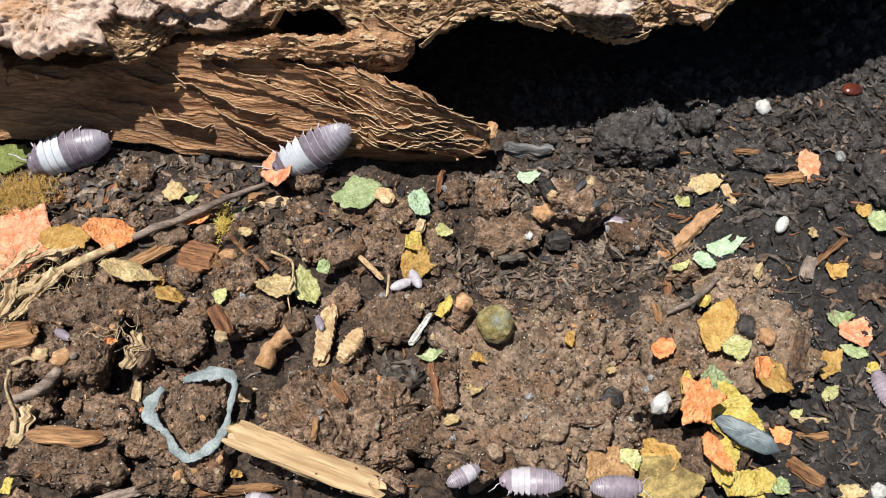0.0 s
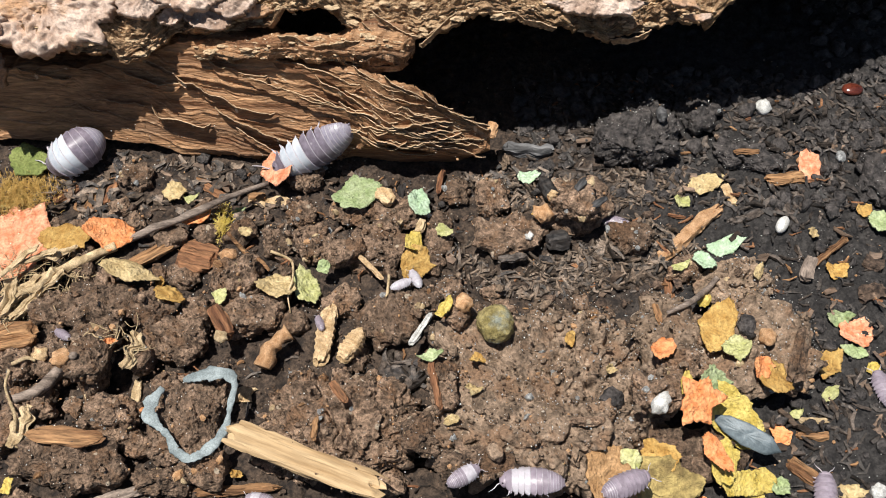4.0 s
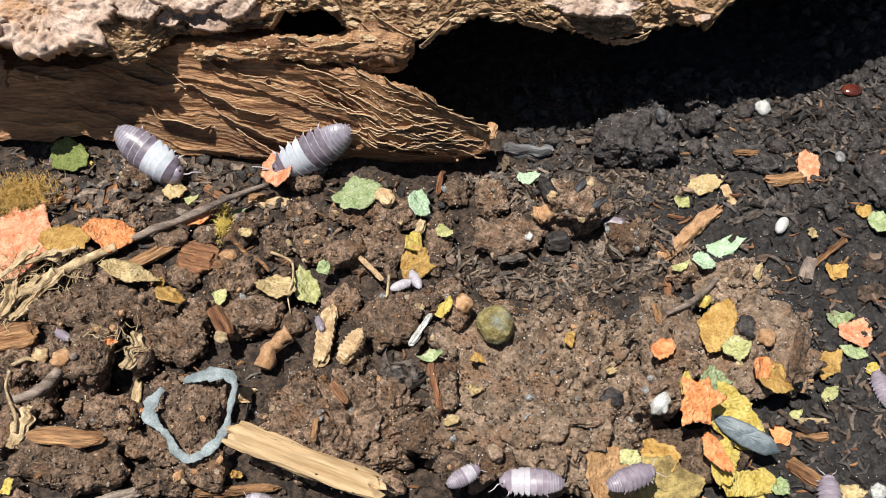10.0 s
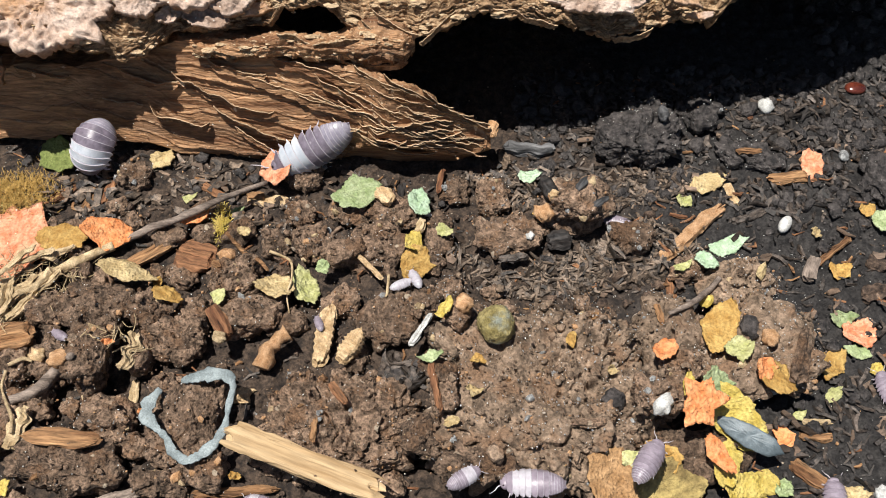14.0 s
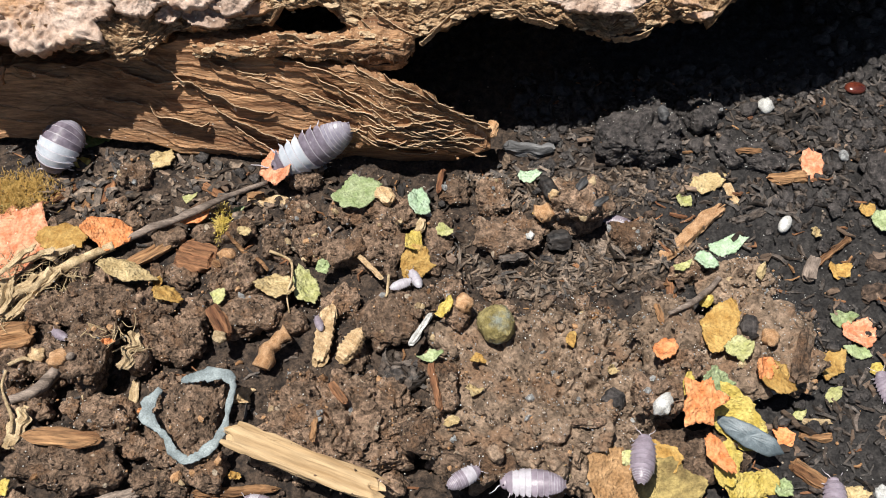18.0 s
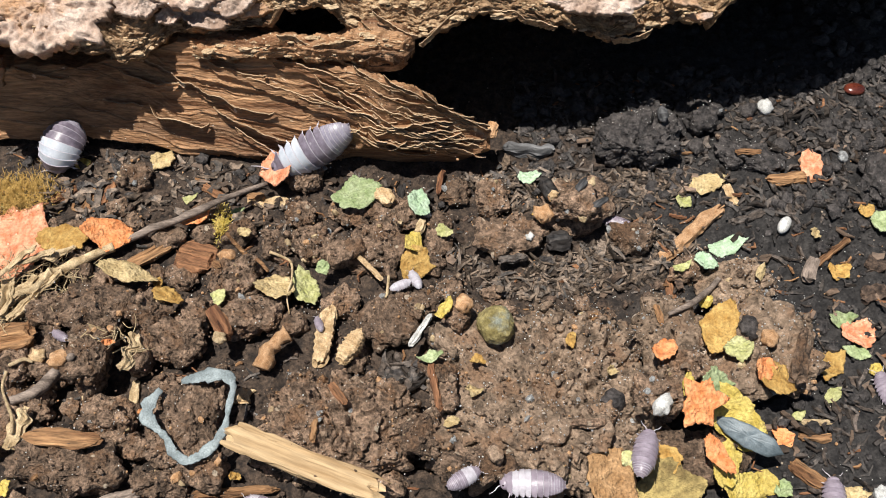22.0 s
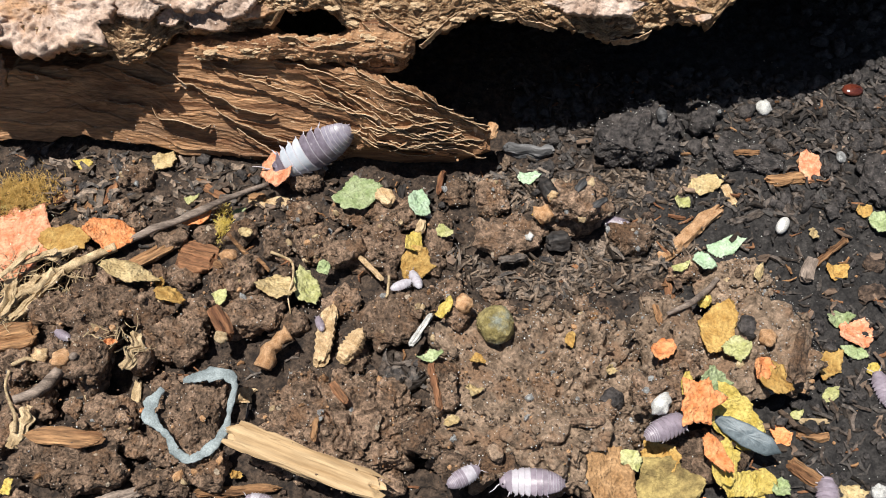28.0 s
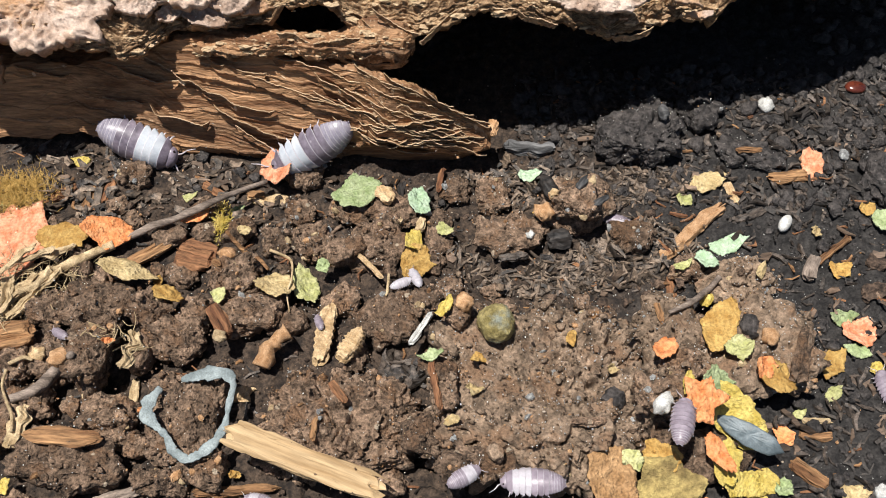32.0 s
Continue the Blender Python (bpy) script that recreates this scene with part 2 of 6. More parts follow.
    limb=material("limb", (0.42, 0.38, 0.42), (0.66, 0.62, 0.64), 900, rough=0.5, bump=0.1, sub=0.1),
    eye=material("eye", (0.01, 0.01, 0.01), (0.03, 0.02, 0.02), 900, rough=0.15, bump=0.0),
)


# ---- noise and mesh helpers ----
def cell(ix, iy, iz, seed):
    n = (ix * 374761393 + iy * 668265263 + iz * 1442695041 + seed * 97531) & 0xFFFFFFFF
    n = ((n ^ (n >> 13)) * 1274126177) & 0xFFFFFFFF
    return ((n ^ (n >> 16)) & 0xFFFF) / 65535.0


def vnoise(x, y, z, seed=0):
    """Smooth value noise from -1 to 1 on arrays."""
    x, y, z = np.broadcast_arrays(np.asarray(x, float), np.asarray(y, float), np.asarray(z, float))
    ix, iy, iz = (np.floor(a).astype(np.int64) for a in (x, y, z))
    fx, fy, fz = x - ix, y - iy, z - iz
    fx, fy, fz = (a * a * (3 - 2 * a) for a in (fx, fy, fz))
    out = 0
    for dx, wx in ((0, 1 - fx), (1, fx)):
        for dy, wy in ((0, 1 - fy), (1, fy)):
            for dz, wz in ((0, 1 - fz), (1, fz)):
                out = out + wx * wy * wz * cell(ix + dx, iy + dy, iz + dz, seed)
    return out * 2 - 1


def fbm(x, y, z, octaves=4, seed=0, gain=0.5):
    out, a, k = 0, 1.0, 1.0
    for o in range(octaves):
        out = out + a * vnoise(x * k, y * k, z * k, seed + o * 17)
        a, k = a * gain, k * 2.03
    return out


def build(name, v, faces, mats, smooth=True, slots=None):
    """A mesh from arrays in millimetres; faces: array of triangles or quads, or a list of such arrays."""
    if not isinstance(faces, list):
        faces = [faces]
    me = bpy.data.meshes.new(name)
    v = np.asarray(v, float) * MM
    loops = np.concatenate([np.asarray(q).reshape(-1) for q in faces]).astype(np.int32)
    totals = np.concatenate([np.full(len(q), np.asarray(q).shape[1]) for q in faces]).astype(np.int32)
    me.vertices.add(len(v))
    me.vertices.foreach_set("co", v.reshape(-1).astype(np.float32))
    me.loops.add(len(loops))
    me.loops.foreach_set("vertex_index", loops)
    me.polygons.add(len(totals))
    me.polygons.foreach_set("loop_start", np.concatenate([[0], np.cumsum(totals)[:-1]]).astype(np.int32))
    me.polygons.foreach_set("loop_total", totals)
    me.polygons.foreach_set("use_smooth", np.full(len(totals), smooth))
    for m in mats if isinstance(mats, (list, tuple)) else [mats]:
        me.materials.append(M[m])
    if slots is not None:
        me.polygons.foreach_set("material_index", np.asarray(slots, np.int32))
    me.update(calc_edges=True)
    me.validate()
    return me


def grid_faces(rows, cols, closed=False, base=0):
    """Quads of a grid of rows x cols vertices; closed: the columns run round."""
    i = np.arange(rows - 1)[:, None]
    j = np.arange(cols if closed else cols - 1)[None, :]
    k = (j + 1) % cols
    q = np.stack(np.broadcast_arrays(i * cols + j, i * cols + k, (i + 1) * cols + k, (i + 1) * cols + j), -1)
    return q.reshape(-1, 4) + base


def at(x, y, z, rz=0, rx=0, ry=0):
    return pose(x * MM, y * MM, z * MM, rx, ry, rz)


def part(name, me, parent, m=None, label=""):
    ob = new(name, me)
    ob.parent = parent
    if m is not None:
        ob.matrix_basis = m
    return tagged(ob, label)


def ico(level):
    bm = bmesh.new()
    bmesh.ops.create_icosphere(bm, subdivisions=level, radius=1.0)
    v = np.array([p.co[:] for p in bm.verts])
    q = np.array([[p.index for p in face.verts] for face in bm.faces])
    bm.free()
    return v, q


ICO = {k: ico(k) for k in (1, 2, 3, 4, 5, 6, 7)}

# ---- ground ----
STEP = 0.34
fx_ = np.arange(-100, 100.01, STEP)
fy_ = np.arange(-52, 84.01, STEP)
far_ = np.array([4, 12, 30, 60, 100.0])
gx = np.concatenate([-100 - far_[::-1], fx_, 100 + far_])
gy = np.concatenate([-52 - far_[::-1], fy_, 84 + far_])
GX, GY = np.meshgrid(gx, gy)
RNG = np.random.default_rng(5)


def dark_zone(x, y):
    """1 where the soil is the black fibrous kind, 0 where it is brown and crumbly."""
    wob = fbm(x * 0.09, y * 0.09, 8, 3, 9)
    far = (x + 9 * fbm(x * 0.06, y * 0.06, 3, 3, 4) > 40) | (y + 4 * wob > 7)
    bed = ((x - 19) / 18) ** 2 + ((y + 2.5) / 6.5) ** 2 + 0.5 * wob < 1
    gully = ((x + 5) / 4.5) ** 2 + ((y + 21) / 8) ** 2 + 0.3 * wob < 1
    return far | bed | gully


def stamp_bumps(h, count, r0, r1, tall, zone, box=(-98, 98, -50, 82)):
    """Raise round crumbs out of the height field."""
    for _ in range(count):
        x, y = RNG.uniform(box[0], box[1]), RNG.uniform(box[2], box[3])
        if zone is not None and bool(dark_zone(np.float64(x), np.float64(y))) != zone:
            continue
        r = r0 + (r1 - r0) * RNG.random() ** 2.2
        i0, i1 = int((y - r + 52) / STEP), int((y + r + 52) / STEP) + 2
        j0, j1 = int((x - r + 100) / STEP), int((x + r + 100) / STEP) + 2
        i0, j0 = max(i0, 0), max(j0, 0)
        sub = h[i0:i1, j0:j1]
        xx = fx_[j0:j1][None, :] - x
        yy = fy_[i0:i1][:, None] - y
        a = RNG.uniform(0, 3.14)
        u = xx * math.cos(a) + yy * math.sin(a)
        w = (-xx * math.sin(a) + yy * math.cos(a)) * RNG.uniform(1.0, 1.6)
        d = 1 - (u * u + w * w)[: sub.shape[0], : sub.shape[1]] / (r * r)
        np.maximum(sub, np.sqrt(np.clip(d, 0, 1)) * r * tall + np.where(d > 0, sub * 0.3 + 0.1, -9), out=sub)


fine_x, fine_y = np.meshgrid(fx_, fy_)
H = 0.9 * fbm(fine_x * 0.035, fine_y * 0.035, 1, 3, 2)
stamp_bumps(H, 1900, 0.7, 2.2, 0.4, False)
stamp_bumps(H, 4200, 0.5, 1.5, 0.55, True)
H = H + 0.42 * np.abs(fbm(fine_x * 0.7, fine_y * 0.7, 5, 4, 11, 0.62)) + 0.12 * vnoise(fine_x * 2.2, fine_y * 2.2, 2, 6)
# the soil climbs behind the opening of the log
H = H + 7.0 * np.clip((fine_y - 38) / 22, 0, 1) ** 1.5 * np.clip((fine_x - 62) / 22, 0, 1)
G = np.zeros(GX.shape)
k_ = len(far_)
G[k_:-k_, k_:-k_] = H
G[:k_, :] = G[k_, :]
G[-k_:, :] = G[-k_ - 1, :]
G[:, :k_] = G[:, k_][:, None]
G[:, -k_:] = G[:, -k_ - 1][:, None]
ground = new("ground", build("ground", np.stack([GX, GY, G], -1).reshape(-1, 3), grid_faces(*GX.shape), "soil"))
tagged(ground, "crumbly brown and black soil with fibres and grit", "soil", kind="structure")

TOP = H.copy()  # the highest surface so far, on which later things rest
FOOT = []       # footprints that loose crumbs keep clear of
CLOD_FOOT = []  # those of clods, which only the larger crumbs avoid


def top(x, y, r=0.6, q=60, field=None):
    i0, i1 = int((y - r + 52) / STEP), int((y + r + 52) / STEP) + 1
    j0, j1 = int((x - r + 100) / STEP), int((x + r + 100) / STEP) + 1
    sub = (TOP if field is None else field)[max(i0, 0):max(i1, 1), max(j0, 0):max(j1, 1)]
    return float(np.percentile(sub, q)) if sub.size else 0.0


def raise_top(v):
    """Let later things rest on these world points."""
    i = ((v[:, 1] + 52) / STEP).astype(int)
    j = ((v[:, 0] + 100) / STEP).astype(int)
    for di in (-1, 0, 1):
        for dj in (-1, 0, 1):
            np.maximum.at(TOP, (np.clip(i + di, 0, TOP.shape[0] - 1), np.clip(j + dj, 0, TOP.shape[1] - 1)), v[:, 2])


# ---- clods of soil ----
STONES = []
for k_ in range(4):
    v_, q_ = ICO[1]
    w_ = v_ * (1 + 0.4 * fbm(v_[:, 0] * 1.3 + k_ * 3, v_[:, 1] * 1.3, v_[:, 2] * 1.3, 2, k_ + 40))[:, None]
    for mat_ in ("clod", "quartz", "grey_clod", "straw", "clod", "pebble", "quartz", "clod", "grey_clod", "chip", "clod"):
        STONES.append(build("stone", w_, q_, mat_, smooth=False))


def clod(x, y, length, width, turn, tall, seed, mat="clod", level=4, box=0.35, rough=1.3, label="", sink=0.1, name="soil_clod", facets=7, stones=0, lumps=1.5, fine=1.0, blocks=1.0):
    v, q = ICO[level]
    p = v.copy()
    cube = p / np.max(np.abs(p), axis=1, keepdims=True)
    p = p * (1 - box) + cube * box
    rng = np.random.default_rng(seed)
    for _ in range(facets):
        n = rng.normal(size=3)
        n = n / np.linalg.norm(n)
        over = np.clip(p @ n - rng.uniform(0.66, 0.9), 0, None)
        p = p - 0.85 * over[:, None] * n
    size = np.array([length / 2, width / 2, tall / 2])
    w = p * size
    s = seed * 7.3
    unit = max(min(length, width), 2.0)
    d = 0.10 * unit * fbm(w[:, 0] / unit * 1.9 + s, w[:, 1] / unit * 1.9, w[:, 2] / unit * 1.9, 3, seed)
    d = d + rough * (0.30 * lumps * np.abs(fbm(w[:, 0] * 0.35 + s, w[:, 1] * 0.35, w[:, 2] * 0.35, 3, seed + 5)) + fine * 0.17 * np.abs(fbm(w[:, 0] * 0.9, w[:, 1] * 0.9 + s, w[:, 2] * 0.9, 3, seed + 9, 0.6))
                     + fine * 0.09 * vnoise(w[:, 0] * 3.1, w[:, 1] * 3.1 + s, w[:, 2] * 3.1, seed + 13))
    # crumbs of every size bound in the surface
    bump = np.zeros(len(w))
    most = 1.25 if unit > 6 else 0.8
    for _ in range(int(min(length * width * 0.4, 260)) + 10):
        c = w[rng.integers(len(w))]
        r = most * (0.25 + 0.75 * rng.random() ** 2.2)
        near = np.flatnonzero(np.abs(w - c).max(1) < r)
        g = r * r - ((w[near] - c) ** 2).sum(1)
        bump[near] = np.maximum(bump[near], np.sqrt(np.clip(g, 0, None)) * rng.uniform(0.35, 0.75))
    d = d + bump * min(rough, 1.2)
    # angular crumb blocks, each at its own height and tilt, with dark joints between
    size_b = 2.3 if unit > 14 else (1.6 if unit > 6 else 0.9)
    count_b = int(np.clip(length * width / size_b ** 2 * 1.5, 14, 260))
    seeds_b = w[rng.integers(0, len(w), count_b)]
    warp = w + 0.3 * size_b * np.stack([vnoise(w[:, 0] * 0.8, w[:, 1] * 0.8, w[:, 2] * 0.8 + k, seed + 60 + k) for k in range(3)], -1)
    near1, near2, which = np.full(len(w), 1e9), np.full(len(w), 1e9), np.zeros(len(w), int)
    for k, c in enumerate(seeds_b):
        gap = np.sqrt(((warp - c) ** 2).sum(1))
        closer = gap < near1
        near2 = np.where(closer, near1, np.minimum(near2, gap))
        which[closer] = k
        near1 = np.where(closer, gap, near1)
    tilt_b = rng.normal(0, 0.16, (count_b, 3))
    joint = np.clip(1 - (near2 - near1) / (0.16 * size_b), 0, 1)
    open_b = rng.uniform(0.2, 1.0, count_b)[which]
    d = d + blocks * (rng.uniform(-0.2, 0.2, count_b)[which] * size_b + ((warp - seeds_b[which]) * tilt_b[which]).sum(1) - 0.42 * size_b * joint ** 2 * open_b)
    crack = np.abs(vnoise(w[:, 0] * 0.16 + s, w[:, 1] * 0.16, w[:, 2] * 0.16, seed + 21) + 0.4 * vnoise(w[:, 0] * 0.6 + s, w[:, 1] * 0.6, w[:, 2] * 0.6, seed + 22))
    d = d - 1.1 * rough * np.clip(1 - crack / 0.035, 0, 1) * np.clip(0.6 + 2 * vnoise(w[:, 0] * 0.2, w[:, 1] * 0.2 + s, 4, seed + 31), 0, 1)
    w = w + v * (d - 0.2 * unit * 0.1)[:, None]
    ob = new(name, build(name, w, q, mat))
    z = top(x, y, min(length, width) * 0.3, 40) + tall * (0.5 - sink)
    ob.matrix_basis = at(x, y, z, turn)
    a = radians(turn)
    raise_top(np.stack([x + w[:, 0] * math.cos(a) - w[:, 1] * math.sin(a), y + w[:, 0] * math.sin(a) + w[:, 1] * math.cos(a), w[:, 2] + z], -1))
    CLOD_FOOT.append((x, y, 0.42 * max(length, width)))
    # pebbles set in the clod
    high = np.flatnonzero((v[:, 2] > 0.12))
    for k in range(stones):
        c = w[high[rng.integers(len(high))]]
        me = STONES[rng.integers(len(STONES))]
        e = 0.14 + 0.7 * rng.random() ** 3
        st = part("stone", me, ob)
        st.matrix_basis = Matrix.LocRotScale(Vector(c) * MM, Euler(rng.uniform(0, 6.28, 3)), Vector((e, e * rng.uniform(0.6, 1), e * rng.uniform(0.5, 0.9))))
    return tagged(ob, label or ("blackish crumbly soil clod among fibres" if mat == "dark_clod" else "rounded brown soil clod in crumbly soil"), "soil clod", "soil clods")


clod(33.5, -33.3, 12.6, 7.1, 0, 3.6, 9, "clod", level=5, rough=1.4, stones=14, label="brown soil clod under coloured food flakes")
BIG = "broad flat brown soil clod studded with pale grit"
clod(14.9, -24.5, 30.5, 26.5, -4, 8.4, 3, "grey_clod", level=7, box=0.5, rough=2.0, lumps=3.2, fine=0.9, blocks=1.5, label=BIG, facets=9, stones=290)
clod(-15.5, -30.3, 23.3, 16.3, -9, 6.5, 4, level=7, box=0.5, rough=1.6, lumps=2.4, fine=0.9, blocks=1.4, stones=120, facets=9, label="broad brown soil clod beneath a pale splint of wood")
clod(32.0, -17.4, 10.2, 15.3, 0, 5.6, 8, "grey_clod", level=6, box=0.4, rough=1.6, lumps=2.6, fine=0.5, stones=40, label="brown soil clod under an orange flake")
clod(41.6, -18.3, 18.8, 18.8, 0, 6.0, 5, "grey_clod", level=6, box=0.4, rough=1.6, lumps=2.6, fine=0.5, stones=80, label="brown soil clod under coloured food flakes")
clod(42.4, -7.5, 9.9, 7.2, 22, 5.5, 6, "grey_clod", level=6, stones=20, label="small brown clod against a mint green flake")
clod(-33.0, -29.6, 11.6, 10.4, 89, 5.8, 7, level=6, stones=16, box=0.5, rough=0.7, label="brown soil clod held inside a grey-green ring")
for row, tall, seed, mat in (
    ((-48.5, -13.3, 9.8, 11.8, 0), 5.5, 11, "clod"), ((9.9, 1.2, 11.0, 7.6, 0), 4.0, 12, "clod"), ((19.6, 6.6, 10.6, 10.4, 0), 5.0, 13, "clod"),
    ((7.6, 8.6, 5.2, 5.2, 0), 3.8, 14, "clod"), ((28.4, 0.6, 6.0, 5.1, 0), 3.2, 15, "clod"), ((31.1, 20.3, 14.5, 11.8, 13), 6.0, 16, "dark_clod"),
    ((-7.7, -13.1, 10.2, 7.6, 0), 3.6, 17, "clod"), ((-9.6, -0.9, 8.2, 8.4, 0), 3.6, 18, "clod"), ((-30.1, -7.1, 7.1, 7.9, 0), 4.4, 19, "clod"),
    ((-26.9, -13.1, 9.4, 7.1, 0), 4.4, 20, "clod"), ((-37.4, -17.1, 10.0, 6.9, 0), 4.4, 21, "clod"), ((-41.0, -13.8, 5.2, 4.9, 0), 3.6, 22, "clod"),
    ((-44.1, -29.2, 9.0, 6.9, -20), 4.4, 23, "clod"), ((-48.5, -35.0, 16.0, 8.2, -12), 5.0, 24, "clod"), ((-55.6, -27.5, 7.7, 6.4, 37), 3.6, 25, "clod"),
    ((-47.3, -21.1, 4.4, 10.6, 0), 4.0, 26, "clod"), ((-30.4, -36.1, 7.0, 5.8, 0), 4.0, 27, "clod"), ((-48.6, 12.4, 5.6, 4.2, -8), 2.2, 28, "clod"),
    ((-6.7, 5.7, 8.4, 6.6, 0), 3.2, 29, "clod"), ((28.1, -27.5, 7.1, 5.4, 11), 5.0, 30, "clod"), ((-2.7, -33.2, 5.6, 5.9, 0), 4.0, 31, "clod"),
    ((-19.2, -0.9, 6.9, 6.3, 0), 3.2, 32, "clod"), ((30.9, -23.7, 6.2, 5.2, 0), 4.0, 33, "clod"), ((-21.6, 12.8, 6.3, 5.6, 0), 3.0, 34, "clod"),
    ((1.4, 9.9, 5.4, 5.0, 0), 2.8, 35, "clod"), ((-35.4, -13.3, 5.7, 5.7, 0), 3.6, 36, "clod"), ((-56.1, -11.9, 6.6, 5.7, 0), 3.4, 37, "clod"),
    ((-58.9, -20.2, 6.3, 7.1, 0), 3.4, 38, "clod"), ((-22.4, 5.5, 5.3, 5.0, 0), 2.8, 39, "clod"), ((-14.4, 5.5, 5.3, 5.0, 0), 2.8, 40, "clod"),
    ((-57.4, -32.0, 4.5, 4.8, 0), 3.4, 41, "clod"), ((-36.2, -37.5, 8.1, 3.5, 0), 3.2, 42, "clod"), ((36.0, -5.0, 5.1, 4.6, 0), 3.0, 43, "clod"),
    ((4.1, -37.5, 10.3, 4.6, 0), 2.4, 44, "clod"),
    ((42.4, 26.2, 6.7, 6.4, 0), 3.0, 47, "dark_clod"), ((48.4, 17.2, 11.6, 5.6, -22), 2.6, 48, "dark_clod"),
    ((68.7, 12.2, 5.4, 10.4, 0), 4.0, 50, "dark_clod"), ((19.7, 3.1, 7.0, 5.4, 0), 4.0, 51, "clod"), ((-25.3, -0.4, 5.2, 5.2, 0), 3.0, 52, "clod"),
    ((-14.4, -10.5, 5.0, 4.8, 0), 3.0, 53, "clod"), ((-3.2, -11.9, 4.1, 3.8, 0), 2.4, 54, "clod"),
):
    away = row[0] < -18 and mat == "clod"
    clod(*row[:2], row[2] * (0.94 if away else 1), row[3] * (0.94 if away else 1), row[4], tall * (1.2 if away else 1.0), seed, mat, level=6 if seed == 16 else 5, rough=1.9 if seed == 16 else 1.3, stones=13 if mat == "clod" else 3)
# middling chunks lying between the large clods
SPOTS = np.random.default_rng(77)
for k_ in range(170):
    cx, cy, cr = SPOTS.uniform(-82, 24), SPOTS.uniform(-44, 8), SPOTS.uniform(1.8, 4.4)
    if bool(dark_zone(np.float64(cx), np.float64(cy))) or any((cx - a) ** 2 + (cy - b) ** 2 < (0.9 * c + 0.35 * cr) ** 2 for a, b, c in CLOD_FOOT):
        continue
    clod(cx, cy, cr * 1.25, cr, SPOTS.uniform(0, 180), cr * 0.75, 200 + k_, level=4, rough=0.6)
clod(-47.1, -22.3, 4.8, 7.8, -8, 4.4, 81, level=5, stones=6)
clod(-53.4, -20.6, 8.0, 6.4, 10, 3.8, 82, level=5, stones=8)


# ---- the log: hollow weathered wood with scraps of bark ----
log = new("weathered_log")
log.matrix_basis = at(0, 24, 0)
tagged(log, "hollow weathered brown log with flaking grey bark resting on soil", "log")
OFF = np.array([0, -24.0, 0])
SKIN = {}


def ledges(x, q, seed, size=1.0):
    """Torn layers of grain: each layer swells outwards and breaks back in a sharp step."""
    p = q * 0.5 + x * (0.12 + 0.0008 * x) + 1.0 * fbm(x * 0.03, q * 0.10, 2, 3, seed) + 0.10 * fbm(x * 0.4, q * 0.3, 4, 3, seed + 3) + 0.02 * vnoise(x * 2.3, 0, 1, seed + 4)
    saw = p - np.floor(p)
    power = np.clip(0.55 + 0.9 * vnoise(x * 0.06, np.floor(p) * 3.7, 1, seed + 6), 0.05, 1.3)
    p2 = q * 1.35 + x * 0.30 + 1.0 * fbm(x * 0.035, q * 0.16, 6, 3, seed + 8) + 0.10 * fbm(x * 0.5, q * 0.4, 4, 2, seed + 9)
    saw2 = p2 - np.floor(p2)
    power2 = np.clip(vnoise(x * 0.09, np.floor(p2) * 2.1, 3, seed + 12) * 1.2, 0, 1)
    return size * (0.3 * saw * power + 0.85 * power * (saw ** 7 - 0.15) + 0.42 * power2 * (saw2 ** 6 - 0.15) + 0.09 * fbm(x * 0.3 + q * 0.2, q * 2.4 + x * 0.5, 7, 3, seed + 20)
                   + 0.05 * vnoise(x * 0.5, q * 7.5 + x * 1.8, 9, seed + 22) + 0.03 * vnoise(x * 3.1, q * 5.0, 3, seed + 23))


def lofted(name, xs, loop, disp, mat, label=""):
    """A closed sleeve along x: loop(x) gives the closed section (y, z) as an array; disp(x, q, part) moves it along its normal."""
    secs = np.stack([loop(x) for x in xs])
    nxt, prv = np.roll(secs, -1, 1), np.roll(secs, 1, 1)
    tang = nxt - prv
    nor = np.stack([-tang[..., 1], tang[..., 0]], -1)
    nor = nor / np.maximum(np.linalg.norm(nor, axis=-1, keepdims=True), 1e-6)
    q = np.cumsum(np.linalg.norm(secs - prv, axis=-1), 1)
    d = disp(xs[:, None] + 0 * q, q, secs)
    secs = secs + nor * d[..., None]
    n, c = secs.shape[:2]
    v = np.concatenate([np.broadcast_to(xs[:, None, None], (n, c, 1)), secs], -1).reshape(-1, 3)
    if name == "wood_wall":
        v[:, 1], v[:, 2] = lean(v[:, 0], v[:, 1], v[:, 2])
    ends = np.array([v[:c].mean(0), v[-c:].mean(0)])
    j = np.arange(c)
    k = (j + 1) % c
    caps = np.concatenate([np.stack([k, j, np.full(c, n * c)], -1), np.stack([(n - 1) * c + j, (n - 1) * c + k, np.full(c, n * c + 1)], -1)])
    if name != "wood_shell":
        raise_top(v)
    SKIN[name] = v
    me = build(name, np.concatenate([v, ends]) + OFF, [grid_faces(n, c, True), caps], mat)
    return part(name, me, log, None, label)


def resample(pts, counts):
    """A polyline with a set number of steps on each side, closed."""
    out = []
    for (a, b, c) in zip(pts, pts[1:] + pts[:1], counts):
        t = np.arange(c)[:, None] / c
        out.append(np.array(a)[None] * (1 - t) + np.array(b)[None] * t)
    return np.concatenate(out)


